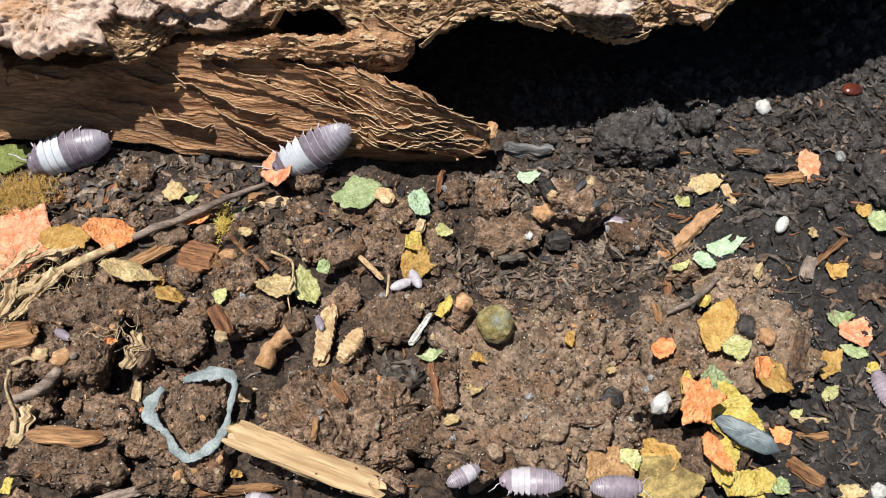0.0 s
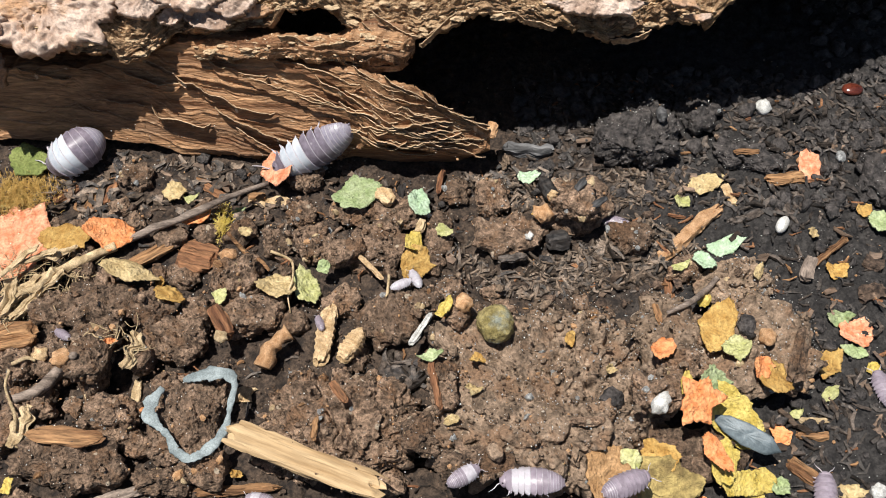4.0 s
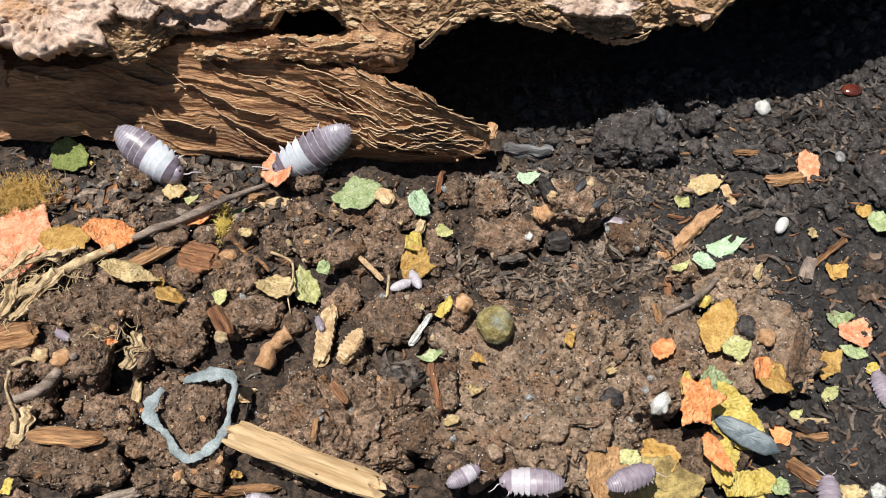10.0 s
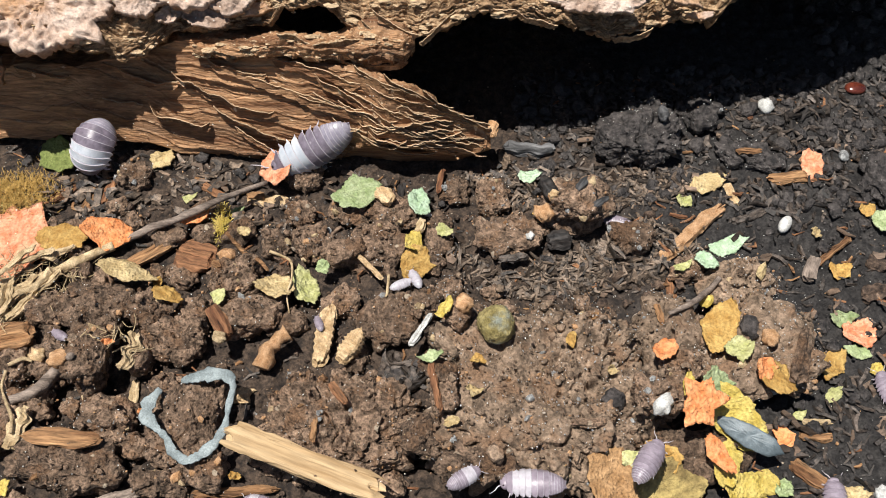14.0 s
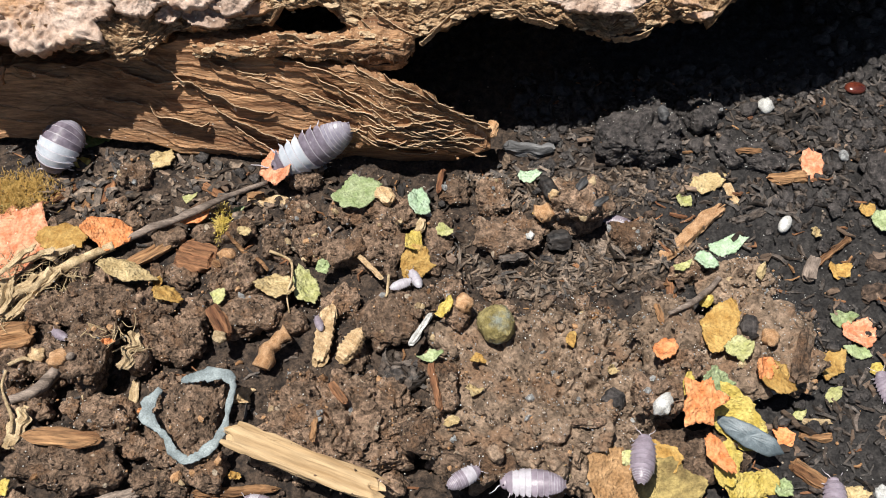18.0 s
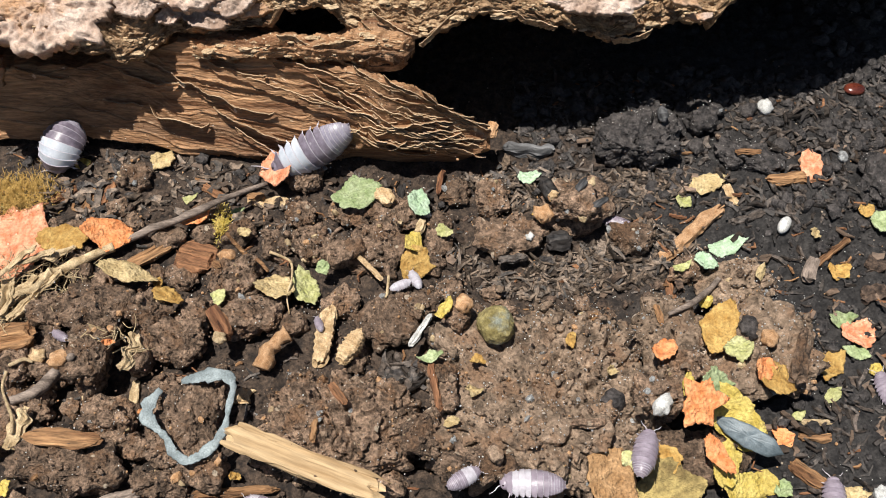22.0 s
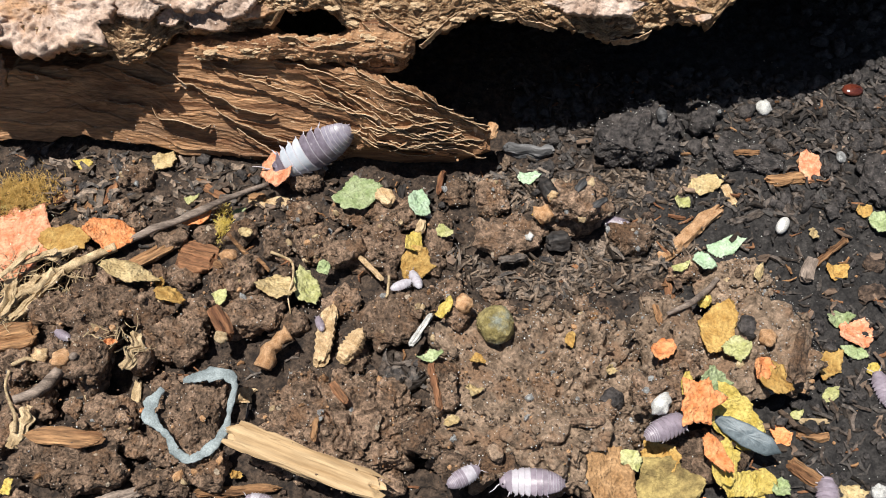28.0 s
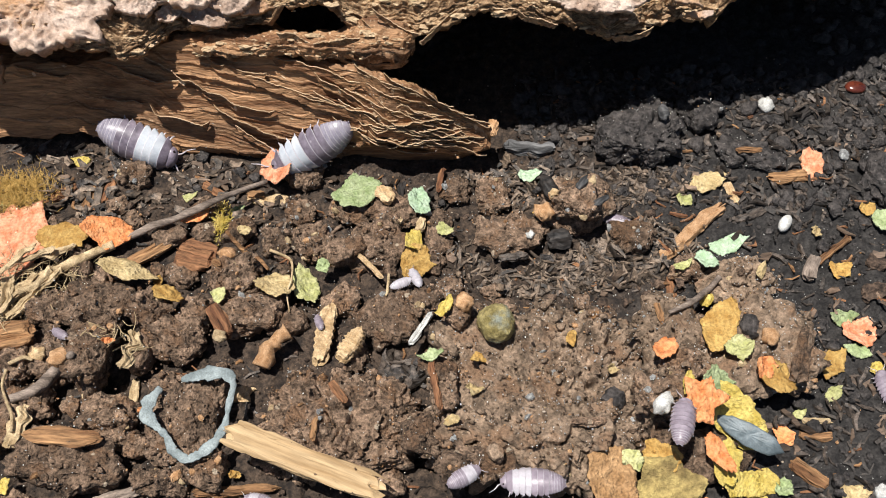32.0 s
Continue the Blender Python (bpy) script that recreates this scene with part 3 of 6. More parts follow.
# lower wall of torn wood, leaning back, tapering to a splintered tip
TIP = (7.3, 6.2)
WALL_X = np.linspace(-118, TIP[0], 680)
WALL_TOP_X = [-120, -60, -46, -40, -28, -23, -12, -4, 2, TIP[0]]
WALL_TOP_Z = [13.0, 14.0, 17.0, 20.5, 21.0, 17.6, 16.0, 13.0, 9.4, 5.8]


def wall_loop(x):
    h = float(np.interp(x, WALL_TOP_X, WALL_TOP_Z)) + 0.5 * float(vnoise(x * 0.35, 0, 0, 3)) + 0.12 * float(vnoise(x * 1.3, 0, 0, 4))
    b = float(np.interp(x, [-64, -58, -47, -43], [0.9, 2.4, 2.4, 0.9])) + 0.6 * float(vnoise(x * 0.12, 2, 0, 5)) + 0.5 * float(vnoise(x * 0.5, 2, 0, 6))
    near = min(max((TIP[0] - x) / 14, 0), 1)
    b += 2.6 * (1 - min(max((TIP[0] - x) / 6, 0), 1))
    base = float(np.interp(x, [-62, -46, -28], [20.0, 17.6, 15.8])) + 0.7 * float(vnoise(x * 0.05, 4, 0, 7)) + (1 - near) * 0.6
    deep = 1.4 + float(np.interp(x, [-16, -8, TIP[0]], [5.2, 0.6, 0.2]))
    mid = base - 0.4 + 0.16 * h
    under = min(max((x + 17) / 7, 0), 1)  # hollowed out below towards the tip
    lip = min(b + 1.2 + under * float(np.interp(x, [-13, -10, -5, 5], [4.5, 5.8, 4.4, 1.2])), b + 0.6 * max(h - b, 0.6))
    mid_y = (1 - under) * mid + under * (base - 0.5 + 0.42 * (0.3 * h + 0.5))
    mid_z = (1 - under) * (b + 0.52 * (h - b)) + under * (lip + 0.5 * (h - lip))
    return resample([(base + 1.4 - 0.3 * under, b - 0.8 * under), (base - 0.5 * under, lip), (mid_y, mid_z), (base + 0.3 * h, h), (base + 0.3 * h + deep, h - 1.2), (base + deep + 1, b + 0.5)], (8, 100, 125, 22, 8, 8))


def lean(x, y, z):
    """The wall leans back the more the higher it stands, but stands upright towards the tip."""
    h = np.interp(x, WALL_TOP_X, WALL_TOP_Z)
    back = np.interp(x, [-24, -14, -6], [1.3, -1.6, -4.3]) * np.minimum(1, h / 15) * np.clip((z - 2) / np.maximum(h - 2, 2), 0, 1.15) ** 1.2
    return y + back, z - 0.97 * back


def wall_disp(x, q, secs):
    fade = np.clip((TIP[0] + 1.5 - x) / 7, 0.25, 1)
    low = np.clip(q - np.interp(x, [-17, -10, -5, 6], [0, 6.4, 5.2, 2.0]), 0.12, 1)
    return ledges(x, q, 31, 0.7) * fade * low * np.interp(x, [-52, -34], [0.5, 1])


lofted("wood_wall", WALL_X, wall_loop, wall_disp, "wood")

# loose layers of wood split along the grain, their upper edges standing off the wall


def wall_y(x, z):
    """How far back the face of the wall stands."""
    h = np.interp(x, WALL_TOP_X, WALL_TOP_Z)
    b = 0.9 + 2.6 * (1 - np.clip((TIP[0] - x) / 6, 0, 1))
    base = np.interp(x, [-62, -46, -28], [20.0, 17.6, 15.8])
    under = np.clip((x + 17) / 7, 0, 1)
    lip = np.minimum(b + 1.2 + under * np.interp(x, [-13, -10, -5, 5], [4.5, 5.8, 4.4, 1.2]), b + 0.6 * np.maximum(h - b, 0.6))
    zm = (1 - under) * (b + 0.52 * (h - b)) + under * (lip + 0.5 * (h - lip))
    low, high = base - 0.5 * under, base + 0.3 * h
    mid = (1 - under) * (base - 0.4 + 0.16 * h) + under * (base - 0.5 + 0.42 * (0.3 * h + 0.5))
    return np.where(z < zm, low + (mid - low) * np.clip((z - lip) / np.maximum(zm - lip, 0.4), 0, 1), mid + (high - mid) * np.clip((z - zm) / np.maximum(h - zm, 0.4), 0, 1.2))


def wood_layer(xa, za, xb, zb, deep, seed, flare=0.3, face=None, mat="wood"):
    n, m = max(int(math.hypot(xb - xa, zb - za) * 7), 20), 7
    u = np.linspace(0, 1, n)[:, None]
    k = np.linspace(0, 1, m)[None]
    ends = np.clip(np.minimum(u, 1 - u) * 9, 0.05, 1) ** 0.6
    x = xa + (xb - xa) * u + 0 * k
    edge = 0.35 * vnoise(x[:, :1] * 0.5, seed, 0, seed) + 0.08 * vnoise(x[:, :1] * 2.1, seed, 1, seed + 1) + 0.05 * vnoise(x[:, :1] * 5.5, seed, 2, seed + 2)
    ztop = za + (zb - za) * u + 0.5 * np.sin(u * 3.1 + seed) + edge
    z = ztop - deep * ends * (1 - k)
    out = 0.15 + flare * ends * k ** 3 + 0.10 * fbm(x * 0.5, z * 3.0, seed, 3, seed + 5)
    y = (wall_y(x, z) - 0.25 if face is None else face + 0.2 * (z - zb)) - out
    if face is None:
        y, z = lean(x, y, z)
    front = np.stack([x, y, z], -1).reshape(-1, 3)
    back = np.stack([x, y + 0.18 + 0.2 * (1 - k), z], -1).reshape(-1, 3)
    o = grid_faces(n, m)
    rim = np.concatenate([np.arange(m), np.arange(1, n) * m + m - 1, (n - 1) * m + np.arange(m - 2, -1, -1), np.arange(n - 2, 0, -1) * m])
    nx = np.roll(rim, -1)
    q = np.concatenate([o, o[:, ::-1] + n * m, np.stack([nx, rim, rim + n * m, nx + n * m], -1)])
    slots = np.zeros(len(q), int)
    slots[2 * len(o):] = 1
    part("wood_layer", build("wood_layer", np.concatenate([front, back]) + OFF, q, (mat, "raw_edge"), False, slots), log)


for k_, (a_, b_, deep_) in enumerate((
    ((-12.8, 17.3), (7.1, 8.0), 2.2), ((-11.4, 15.0), (6.9, 7.4), 1.8), ((-14.8, 14.0), (6.1, 6.0), 2.0), ((-15.9, 12.0), (2.0, 6.0), 1.8),
    ((-19.3, 16.2), (-6.8, 10.5), 1.6), ((-17.0, 9.7), (-1.3, 4.3), 1.2), ((-6.0, 8.6), (6.7, 3.8), 1.0), ((-23.0, 14.0), (-12.1, 9.4), 1.6),
    ((-26.2, 19.2), (-12.3, 15.0), 1.6), ((-30.0, 15.9), (-16.8, 12.0), 1.6), ((-41.4, 15.4), (-26.0, 10.8), 1.8), ((-49.8, 15.5), (-40.2, 14.1), 1.4),
    ((-45.6, 10.7), (-36.4, 8.1), 2.6), ((-53.2, 11.1), (-46.8, 9.4), 1.4), ((-7.3, 12.5), (4.1, 7.1), 1.2),
    ((-35.4, 10.3), (-23.6, 6.0), 1.4), ((-32.4, 7.1), (-25.6, 4.0), 1.2), ((-66.6, 14.3), (-58.2, 13.1), 1.4), ((-35.6, 18.7), (-26.7, 16.0), 1.4),
)):
    wood_layer(a_[0], a_[1], b_[0], b_[1], deep_, 300 + k_, 1.5 if k_ == 12 else 1.0 if k_ in (10, 15) else 0.6 if k_ < 7 else 0.35)
# the topmost layers, standing along the broken edge
for k_, (xa_, xb_, up_) in enumerate(((-13.0, -4.6, 0.9), (-8.6, 1.5, 1.7), (-3.0, 4.6, 1.8), (0.2, 7.2, 1.5))):
    za_, zb_ = np.interp([xa_, xb_], WALL_TOP_X, WALL_TOP_Z) + up_
    wood_layer(xa_, float(za_), xb_, float(zb_), 3.0, 360 + k_, 0.7)
# short split layers that fan out towards the tip
rng_ = np.random.default_rng(64)
for k_ in range(38):
    v_ = rng_.uniform(0.02, 0.98)
    xa_ = rng_.uniform(-20, 1.5)
    xb_ = min(xa_ + rng_.uniform(3, 9), 6.6)
    za_, zb_ = (np.interp(x_, [-46, -20, TIP[0]], [16.5, 16.8, 7.6]) * (1 - v_) + np.interp(x_, [-46, -20, TIP[0]], [4.0, 8.0, 5.6]) * v_ for x_ in (xa_, xb_))
    wood_layer(xa_, float(za_), xb_, float(zb_), rng_.uniform(0.5, 1.3), 400 + k_, rng_.uniform(0.3, 0.9))

# crumbling shelf of wood above the wall
SHELF_X = np.linspace((-37.2, 18.8)[0], (-4.2, 18.8)[0], 300)


def shelf_loop(x):
    t = (x - SHELF_X[0]) / (SHELF_X[-1] - SHELF_X[0])
    cz = float(np.interp(t, [0, 0.2, 0.45, 0.58, 0.75, 0.92, 1], [17.6, 18.4, 18.8, 18.8, 19.6, 20.0, 19.8])) + 0.8 + 0.3 * float(vnoise(x * 0.3, 0, 3, 8))
    r = float(np.interp(t, [0, 0.15, 0.45, 0.58, 0.78, 0.95, 1], [0.5, 1.3, 1.7, 1.8, 2.6, 2.6, 1.2])) * (1 + 0.16 * float(vnoise(x * 0.5, 1, 3, 9)))
    cy = 23.3 - 0.5 * t + 0.3 * float(vnoise(x * 0.12, 3, 0, 10))
    a = np.linspace(0, 2 * math.pi, 150, endpoint=False)
    return np.stack([cy - np.cos(a) * r * 1.05, cz + np.sin(a) * r], -1)


lofted("wood_shelf", SHELF_X, shelf_loop, lambda x, q, s: ledges(x, q, 47, 0.7) + 0.35 * fbm(x * 0.8, q * 0.8, 2, 3, 5), "wood")

# upper shell that arches over the hollow
LIP = [((-88.7, 22.3), 19.7), ((-64.3, 21.9), 19.7), ((-48.9, 21.4), 19.7), ((-47.3, 19.6), 19.7), ((-43.8, 20.6), 19.8), ((-40.9, 20.2), 24.6), ((-25.6, 21.4), 24.6),
       ((-23.4, 25.5), 24.5), ((-18.3, 26.6), 24.5), ((-16.1, 25.7), 24.5), ((-14.1, 22.1), 24.5), ((-10.4, 21.2), 24.5), ((-5.8, 21.2), 24), ((-3.3, 21.2), 23), ((1.3, 25.4), 21.5),
       ((5.3, 27.0), 21), ((11.8, 26.1), 21), ((17.7, 23.8), 22), ((24.0, 20.8), 23), ((30.0, 21.2), 25), ((35.2, 21.8), 26.5), ((40.0, 21.2), 27),
       ((41.9, 24.2), 27), ((45.2, 26.6), 28.5), ((55.3, 28.7), 28.5), ((67.6, 23.2), 36), ((101.3, 10.0), 54)]
LIP_XS, LIP_ZS, LIP_YS = [p[0][0] for p in LIP], [p[0][1] for p in LIP], [p[1] for p in LIP]
SHELL_X = np.linspace(-118, 118, 820)


def shell_loop(x):
    z = float(np.interp(x, LIP_XS, LIP_ZS)) + 0.5 * float(vnoise(x * 0.5, 5, 0, 21)) + 0.3 * float(vnoise(x * 1.7, 5, 0, 22))
    y = float(np.interp(x, LIP_XS, LIP_YS)) + 0.7 * float(vnoise(x * 0.11, 6, 0, 23))
    peak = max(30.0, z + 4.5)
    return resample([(y, z), (y + 1.3, z + 2.0), (y + 5.0, min(z + 4.8, peak)), (y + 20, peak + 6), (y + 48, 22), (y + 60, -2), (y + 54, -2), (y + 42, 17), (y + 18, z + 4)],
                    (50, 60, 70, 16, 10, 4, 10, 14, 40))


def shell_disp(x, q, s):
    front = np.clip((34 - s[..., 0]) / 6, 0, 1)
    grainy = 0.6 * ledges(x, q, 71, 1.0) + 1.0 * np.abs(fbm(x * 0.5, q * 0.9, 3, 4, 15, 0.7)) + 0.7 * fbm(x * 0.25, q * 0.4, 5, 3, 19)
    return grainy * front + 0.4 * fbm(x * 0.2, q * 0.2, 2, 3, 33) * (1 - front)


lofted("wood_shell", SHELL_X, shell_loop, shell_disp, "crumb_wood")
for k_, (a_, b_, y_) in enumerate((
    ((-24.3, 22.6), (-18.7, 20.8), 22.0), ((-19.0, 21.2), (-11.8, 23.2), 21.6), ((-18.7, 20.0), (-7.0, 19.3), 21.2),
    ((-14.7, 18.2), (-5.2, 17.9), 21.0), ((-3.5, 22.2), (1.8, 26.7), 22), ((-2.6, 23.6), (4.5, 28.1), 22.4),
    ((6.1, 27.8), (16.3, 25.3), 21.2), ((-11.8, 24.1), (-7.0, 20.1), 22), ((-10.1, 26.1), (-3.6, 23.1), 22.4),
    ((24.6, 22.0), (30.4, 23.0), 22.8), ((-47.3, 21.0), (-43.7, 19.2), 20.6),
)):
    wood_layer(a_[0], a_[1], b_[0], b_[1], 1.1, 340 + k_, 0.3, y_, "crumb_wood")

# nuggets of rotten wood clinging to the broken edge of the shell
rng_ = np.random.default_rng(51)
edge_ = SKIN["wood_shell"]
edge_ = edge_[(edge_[:, 1] < 29) & (edge_[:, 0] > -60) & (edge_[:, 0] < 60)]
low_ = SKIN["wood_shelf"]
low_ = low_[low_[:, 1] < 22.9]
lumps_v, lumps_q, base_ = [], [], 0
for spots_, count_ in ((edge_, 420), (low_, 90)):
    for _ in range(count_):
        v_, q_ = ICO[2]
        r_ = 0.14 + 0.4 * rng_.random() ** 2.5
        w_ = v_ * (1 + 0.55 * fbm(v_[:, 0] * 1.8 + base_, v_[:, 1] * 1.8, v_[:, 2] * 1.8, 2, 7))[:, None] * r_ * np.array([1.9, 0.8, 0.6])
        lumps_v.append(w_ + spots_[rng_.integers(len(spots_))] + OFF)
        lumps_q.append(q_ + base_)
        base_ += len(v_)
tagged(part("rotten_wood", build("rotten_wood", np.concatenate(lumps_v), np.concatenate(lumps_q), "crumb_wood", smooth=False), log), kind="stuff")


# ---- flat torn pieces: bark plates and food flakes ----
def flat_piece(length, width, thick, seed, jag=0.16, curl=0.0, waves=0.2, rings=7, spokes=84, shape=None):
    """Vertices and faces of a torn flat piece: broken straight sides, nibbled edge, uneven faces, real thickness.
    shape: the reach of its corners at even angles, else a chance polygon."""
    a = np.linspace(0, 2 * math.pi, spokes, endpoint=False)
    ca, sa = np.cos(a), np.sin(a)
    rng = np.random.default_rng(seed + 900)
    if shape is None:
        n = int(rng.integers(6, 10))
        turn = (np.arange(n) + rng.uniform(-0.33, 0.33, n)) * 2 * math.pi / n
        reach = rng.uniform(0.86, 1.22, n)
    else:
        reach = np.array(shape)
        turn = np.arange(len(reach)) * 2 * math.pi / len(reach)
    turn = np.append(turn, turn[0] + 2 * math.pi)
    reach = np.append(reach, reach[0])
    b = np.where(a < turn[0], a + 2 * math.pi, a)
    i = np.clip(np.searchsorted(turn, b, side="right") - 1, 0, len(turn) - 2)
    t0, t1, r0, r1 = turn[i], turn[i + 1], reach[i], reach[i + 1]
    edge = r0 * r1 * np.sin(t1 - t0) / (r0 * np.sin(b - t0) + r1 * np.sin(t1 - b))
    edge = edge + jag * (0.5 * vnoise(ca * 4 + seed, sa * 4, 3, seed + 2) + 0.42 * vnoise(ca * 10 + seed, sa * 10, 3, seed + 5) + 0.25 * vnoise(ca * 26 + seed, sa * 26, 5, seed + 3))
    r = (np.arange(rings) + 1)[:, None] / rings
    x = (r * (edge * ca)[None]) * length / 2
    y = (r * (edge * sa)[None]) * width / 2
    x, y = np.concatenate([[0], x.reshape(-1)]), np.concatenate([[0], y.reshape(-1)])
    size = max(length, width)
    z = curl * ((x / size) ** 2 * 4 - 0.3) + waves * fbm(x / size * 3 + seed, y / size * 3, 1, 3, seed + 4) + 0.25 * thick * fbm(x * 1.4, y * 1.4, seed, 3, seed + 6)
    n = len(x)
    v = np.concatenate([np.stack([x, y, z + thick / 2], -1), np.stack([x, y, z - thick / 2], -1)])
    j = np.arange(spokes)
    k = (j + 1) % spokes
    fan = np.stack([np.zeros(spokes, int), 1 + j, 1 + k], -1)
    ring = np.concatenate([np.stack([1 + i * spokes + j, 1 + (i + 1) * spokes + j, 1 + (i + 1) * spokes + k, 1 + i * spokes + k], -1) for i in range(rings - 1)])
    last = 1 + (rings - 1) * spokes
    side = np.stack([last + j, last + n + j, last + n + k, last + k], -1)
    return v, [np.concatenate([fan, fan[:, ::-1] + n]), np.concatenate([ring, ring[:, ::-1] + n, side])]


def bark_plate(x, y, z, length, width, turn, tilt, thick, seed, mat="bark", label="", lean=0):
    v, q = flat_piece(length * 1.08, width * 1.08, thick, seed, 0.16, waves=0.5, rings=22, spokes=180)
    v = v + np.stack([0 * v[:, 0], 0 * v[:, 0], 0.2 * fbm(v[:, 0] * 0.22, v[:, 1] * 0.22, 2, 4, seed, 0.5)], -1)
    part("bark_plate", build("bark_plate", v, q, mat), log, at(x, y - 24, z, turn, tilt, lean), label)


for spot, ln, wd, tr, ti, th, sd in (
    ((-57.0, 24.2, 26.0), 18.6, 12.8, 2, 30, 2.6, 3),
    ((-70.3, 22.0, 26.0), 13, 14.5, 0, 28, 2.4, 13),
    ((-37.3, 26.1, 26.8), 12.0, 4.6, -4, 26, 1.6, 4),
    ((-30.9, 25.6, 25.8), 7.4, 4.6, -14, 30, 1.4, 5),
    ((-43.3, 25.0, 26.3), 6.5, 4.6, 20, 25, 1.4, 6),
    ((-34.8, 24.4, 23.6), 7.4, 2.4, -12, 30, 1.0, 16),
    ((-39.8, 24.9, 23.8), 3.8, 2.4, 30, 30, 0.9, 17),
    ((-27.7, 25.3, 24.3), 4.6, 2.0, 8, 30, 0.9, 18),
    ((21.4, 23.8, 28.0), 13.5, 5.6, -6, 34, 1.6, 7),
    ((-67.0, 20.5, 17.0), 2.8, 5.0, 0, 60, 1.2, 8),
    ((34.2, 24.5, 27.0), 5.0, 1.6, -35, 20, 0.8, 9),
    ((37.3, 24.4, 24.0), 3.5, 1.0, 4, 20, 0.6, 10),
):
    bark_plate(*spot, ln, wd, tr, ti, th, sd)

FLAKE_WORDS = dict(orange="torn bright orange food flake", salmon="torn salmon-orange food flake", ochre="torn ochre brown food flake", yellow="torn yellow food flake",
                   tan_brown="torn light brown food flake", tan="torn tan food flake", lime="torn yellow-green food flake", green="torn pale green food flake", mint="torn mint green food flake", olive="mossy olive food flake", leaf="dark green leaf scrap")


TOP_SOIL = TOP.copy()  # flakes lie on the soil, whatever their order


def flake(x, y, length, width, turn, mat, seed, z=None, thick=0.19, curl=0.4, jag=0.15, shape=None, on="lying on crumbly soil", tilt=(0, 0), lift=0.0):
    v, q = flat_piece(length, width, thick, seed, jag, curl, 0.35, rings=7, spokes=96, shape=shape)
    ob = new("food_flake", build("food_flake", v, q, mat))
    r = 0.35 * min(length, width)
    ex = max(r, 0.8)
    a = radians(turn)
    # lean the flake on the surface beneath it
    gx1, gx0 = top(x + ex * math.cos(a), y + ex * math.sin(a), r, 85, TOP_SOIL), top(x - ex * math.cos(a), y - ex * math.sin(a), r, 85, TOP_SOIL)
    gy1, gy0 = top(x - ex * math.sin(a), y + ex * math.cos(a), r, 85, TOP_SOIL), top(x + ex * math.sin(a), y - ex * math.cos(a), r, 85, TOP_SOIL)
    zz = max((gx1 + gx0 + gy1 + gy0) / 4, top(x, y, r, 90, TOP_SOIL)) + 0.3 + lift
    sx = max(min(math.degrees(math.atan2(gx1 - gx0, 2 * ex)), 22), -22)
    sy = max(min(math.degrees(math.atan2(gy1 - gy0, 2 * ex)), 22), -22)
    ob.matrix_basis = at(x, y, zz, turn, sy + tilt[0], -sx + tilt[1])
    FOOT.append((x, y, 0.45 * math.sqrt(length * width) + 0.4))
    w = v.copy()
    raise_top(np.stack([x + w[:, 0] * math.cos(a) - w[:, 1] * math.sin(a), y + w[:, 0] * math.sin(a) + w[:, 1] * math.cos(a), 0 * w[:, 0] + zz], -1))
    return tagged(ob, FLAKE_WORDS[mat] + " " + on, "food flake", "scattered food flakes")


# corners of the larger flakes
SHAPES = {2: (1.0, 1.2, 1.05, 1.3, 1.0, 1.3, 1.0, 0.95), 55: (0.85, 0.62, 1.2, 0.7, 0.78, 1.18, 0.72, 1.0, 0.6, 1.25, 0.7),
          35: (1.1, 0.95, 1.0, 0.85, 1.15, 1.0, 0.8, 0.95), 15: (0.95, 1.0, 0.7, 1.15, 0.95, 1.0, 0.95, 1.05), 6: (1.1, 0.8, 0.95, 1.05, 1.1, 0.9, 0.8, 0.75),
          37: (0.95, 1.1, 0.9, 1.0, 0.85, 1.05, 1.0, 1.05), 51: (1.1, 0.75, 1.0, 1.3, 0.85, 1.2, 0.8, 1.15, 0.7, 1.0), 50: (1.0, 1.2, 0.9, 1.1, 1.05, 1.1, 0.9, 1.1), 14: (1.0, 0.9, 1.0, 1.15, 1.0, 1.0, 0.95, 1.1),
          53: (1.15, 0.95, 0.9, 1.0, 1.05, 0.85, 0.9, 1.05), 32: (1.0, 1.1, 0.9, 1.05, 1.0, 0.9, 1.1, 0.9), 25: (1.1, 1.0, 0.8, 1.0, 1.15, 1.0, 0.95, 1.0), 22: (1.2, 1.0, 0.8, 0.95, 1.1, 0.9, 1.0, 0.9), 36: (1.0, 0.9, 1.1, 0.9, 1.0, 0.9, 1.1, 1.0)}
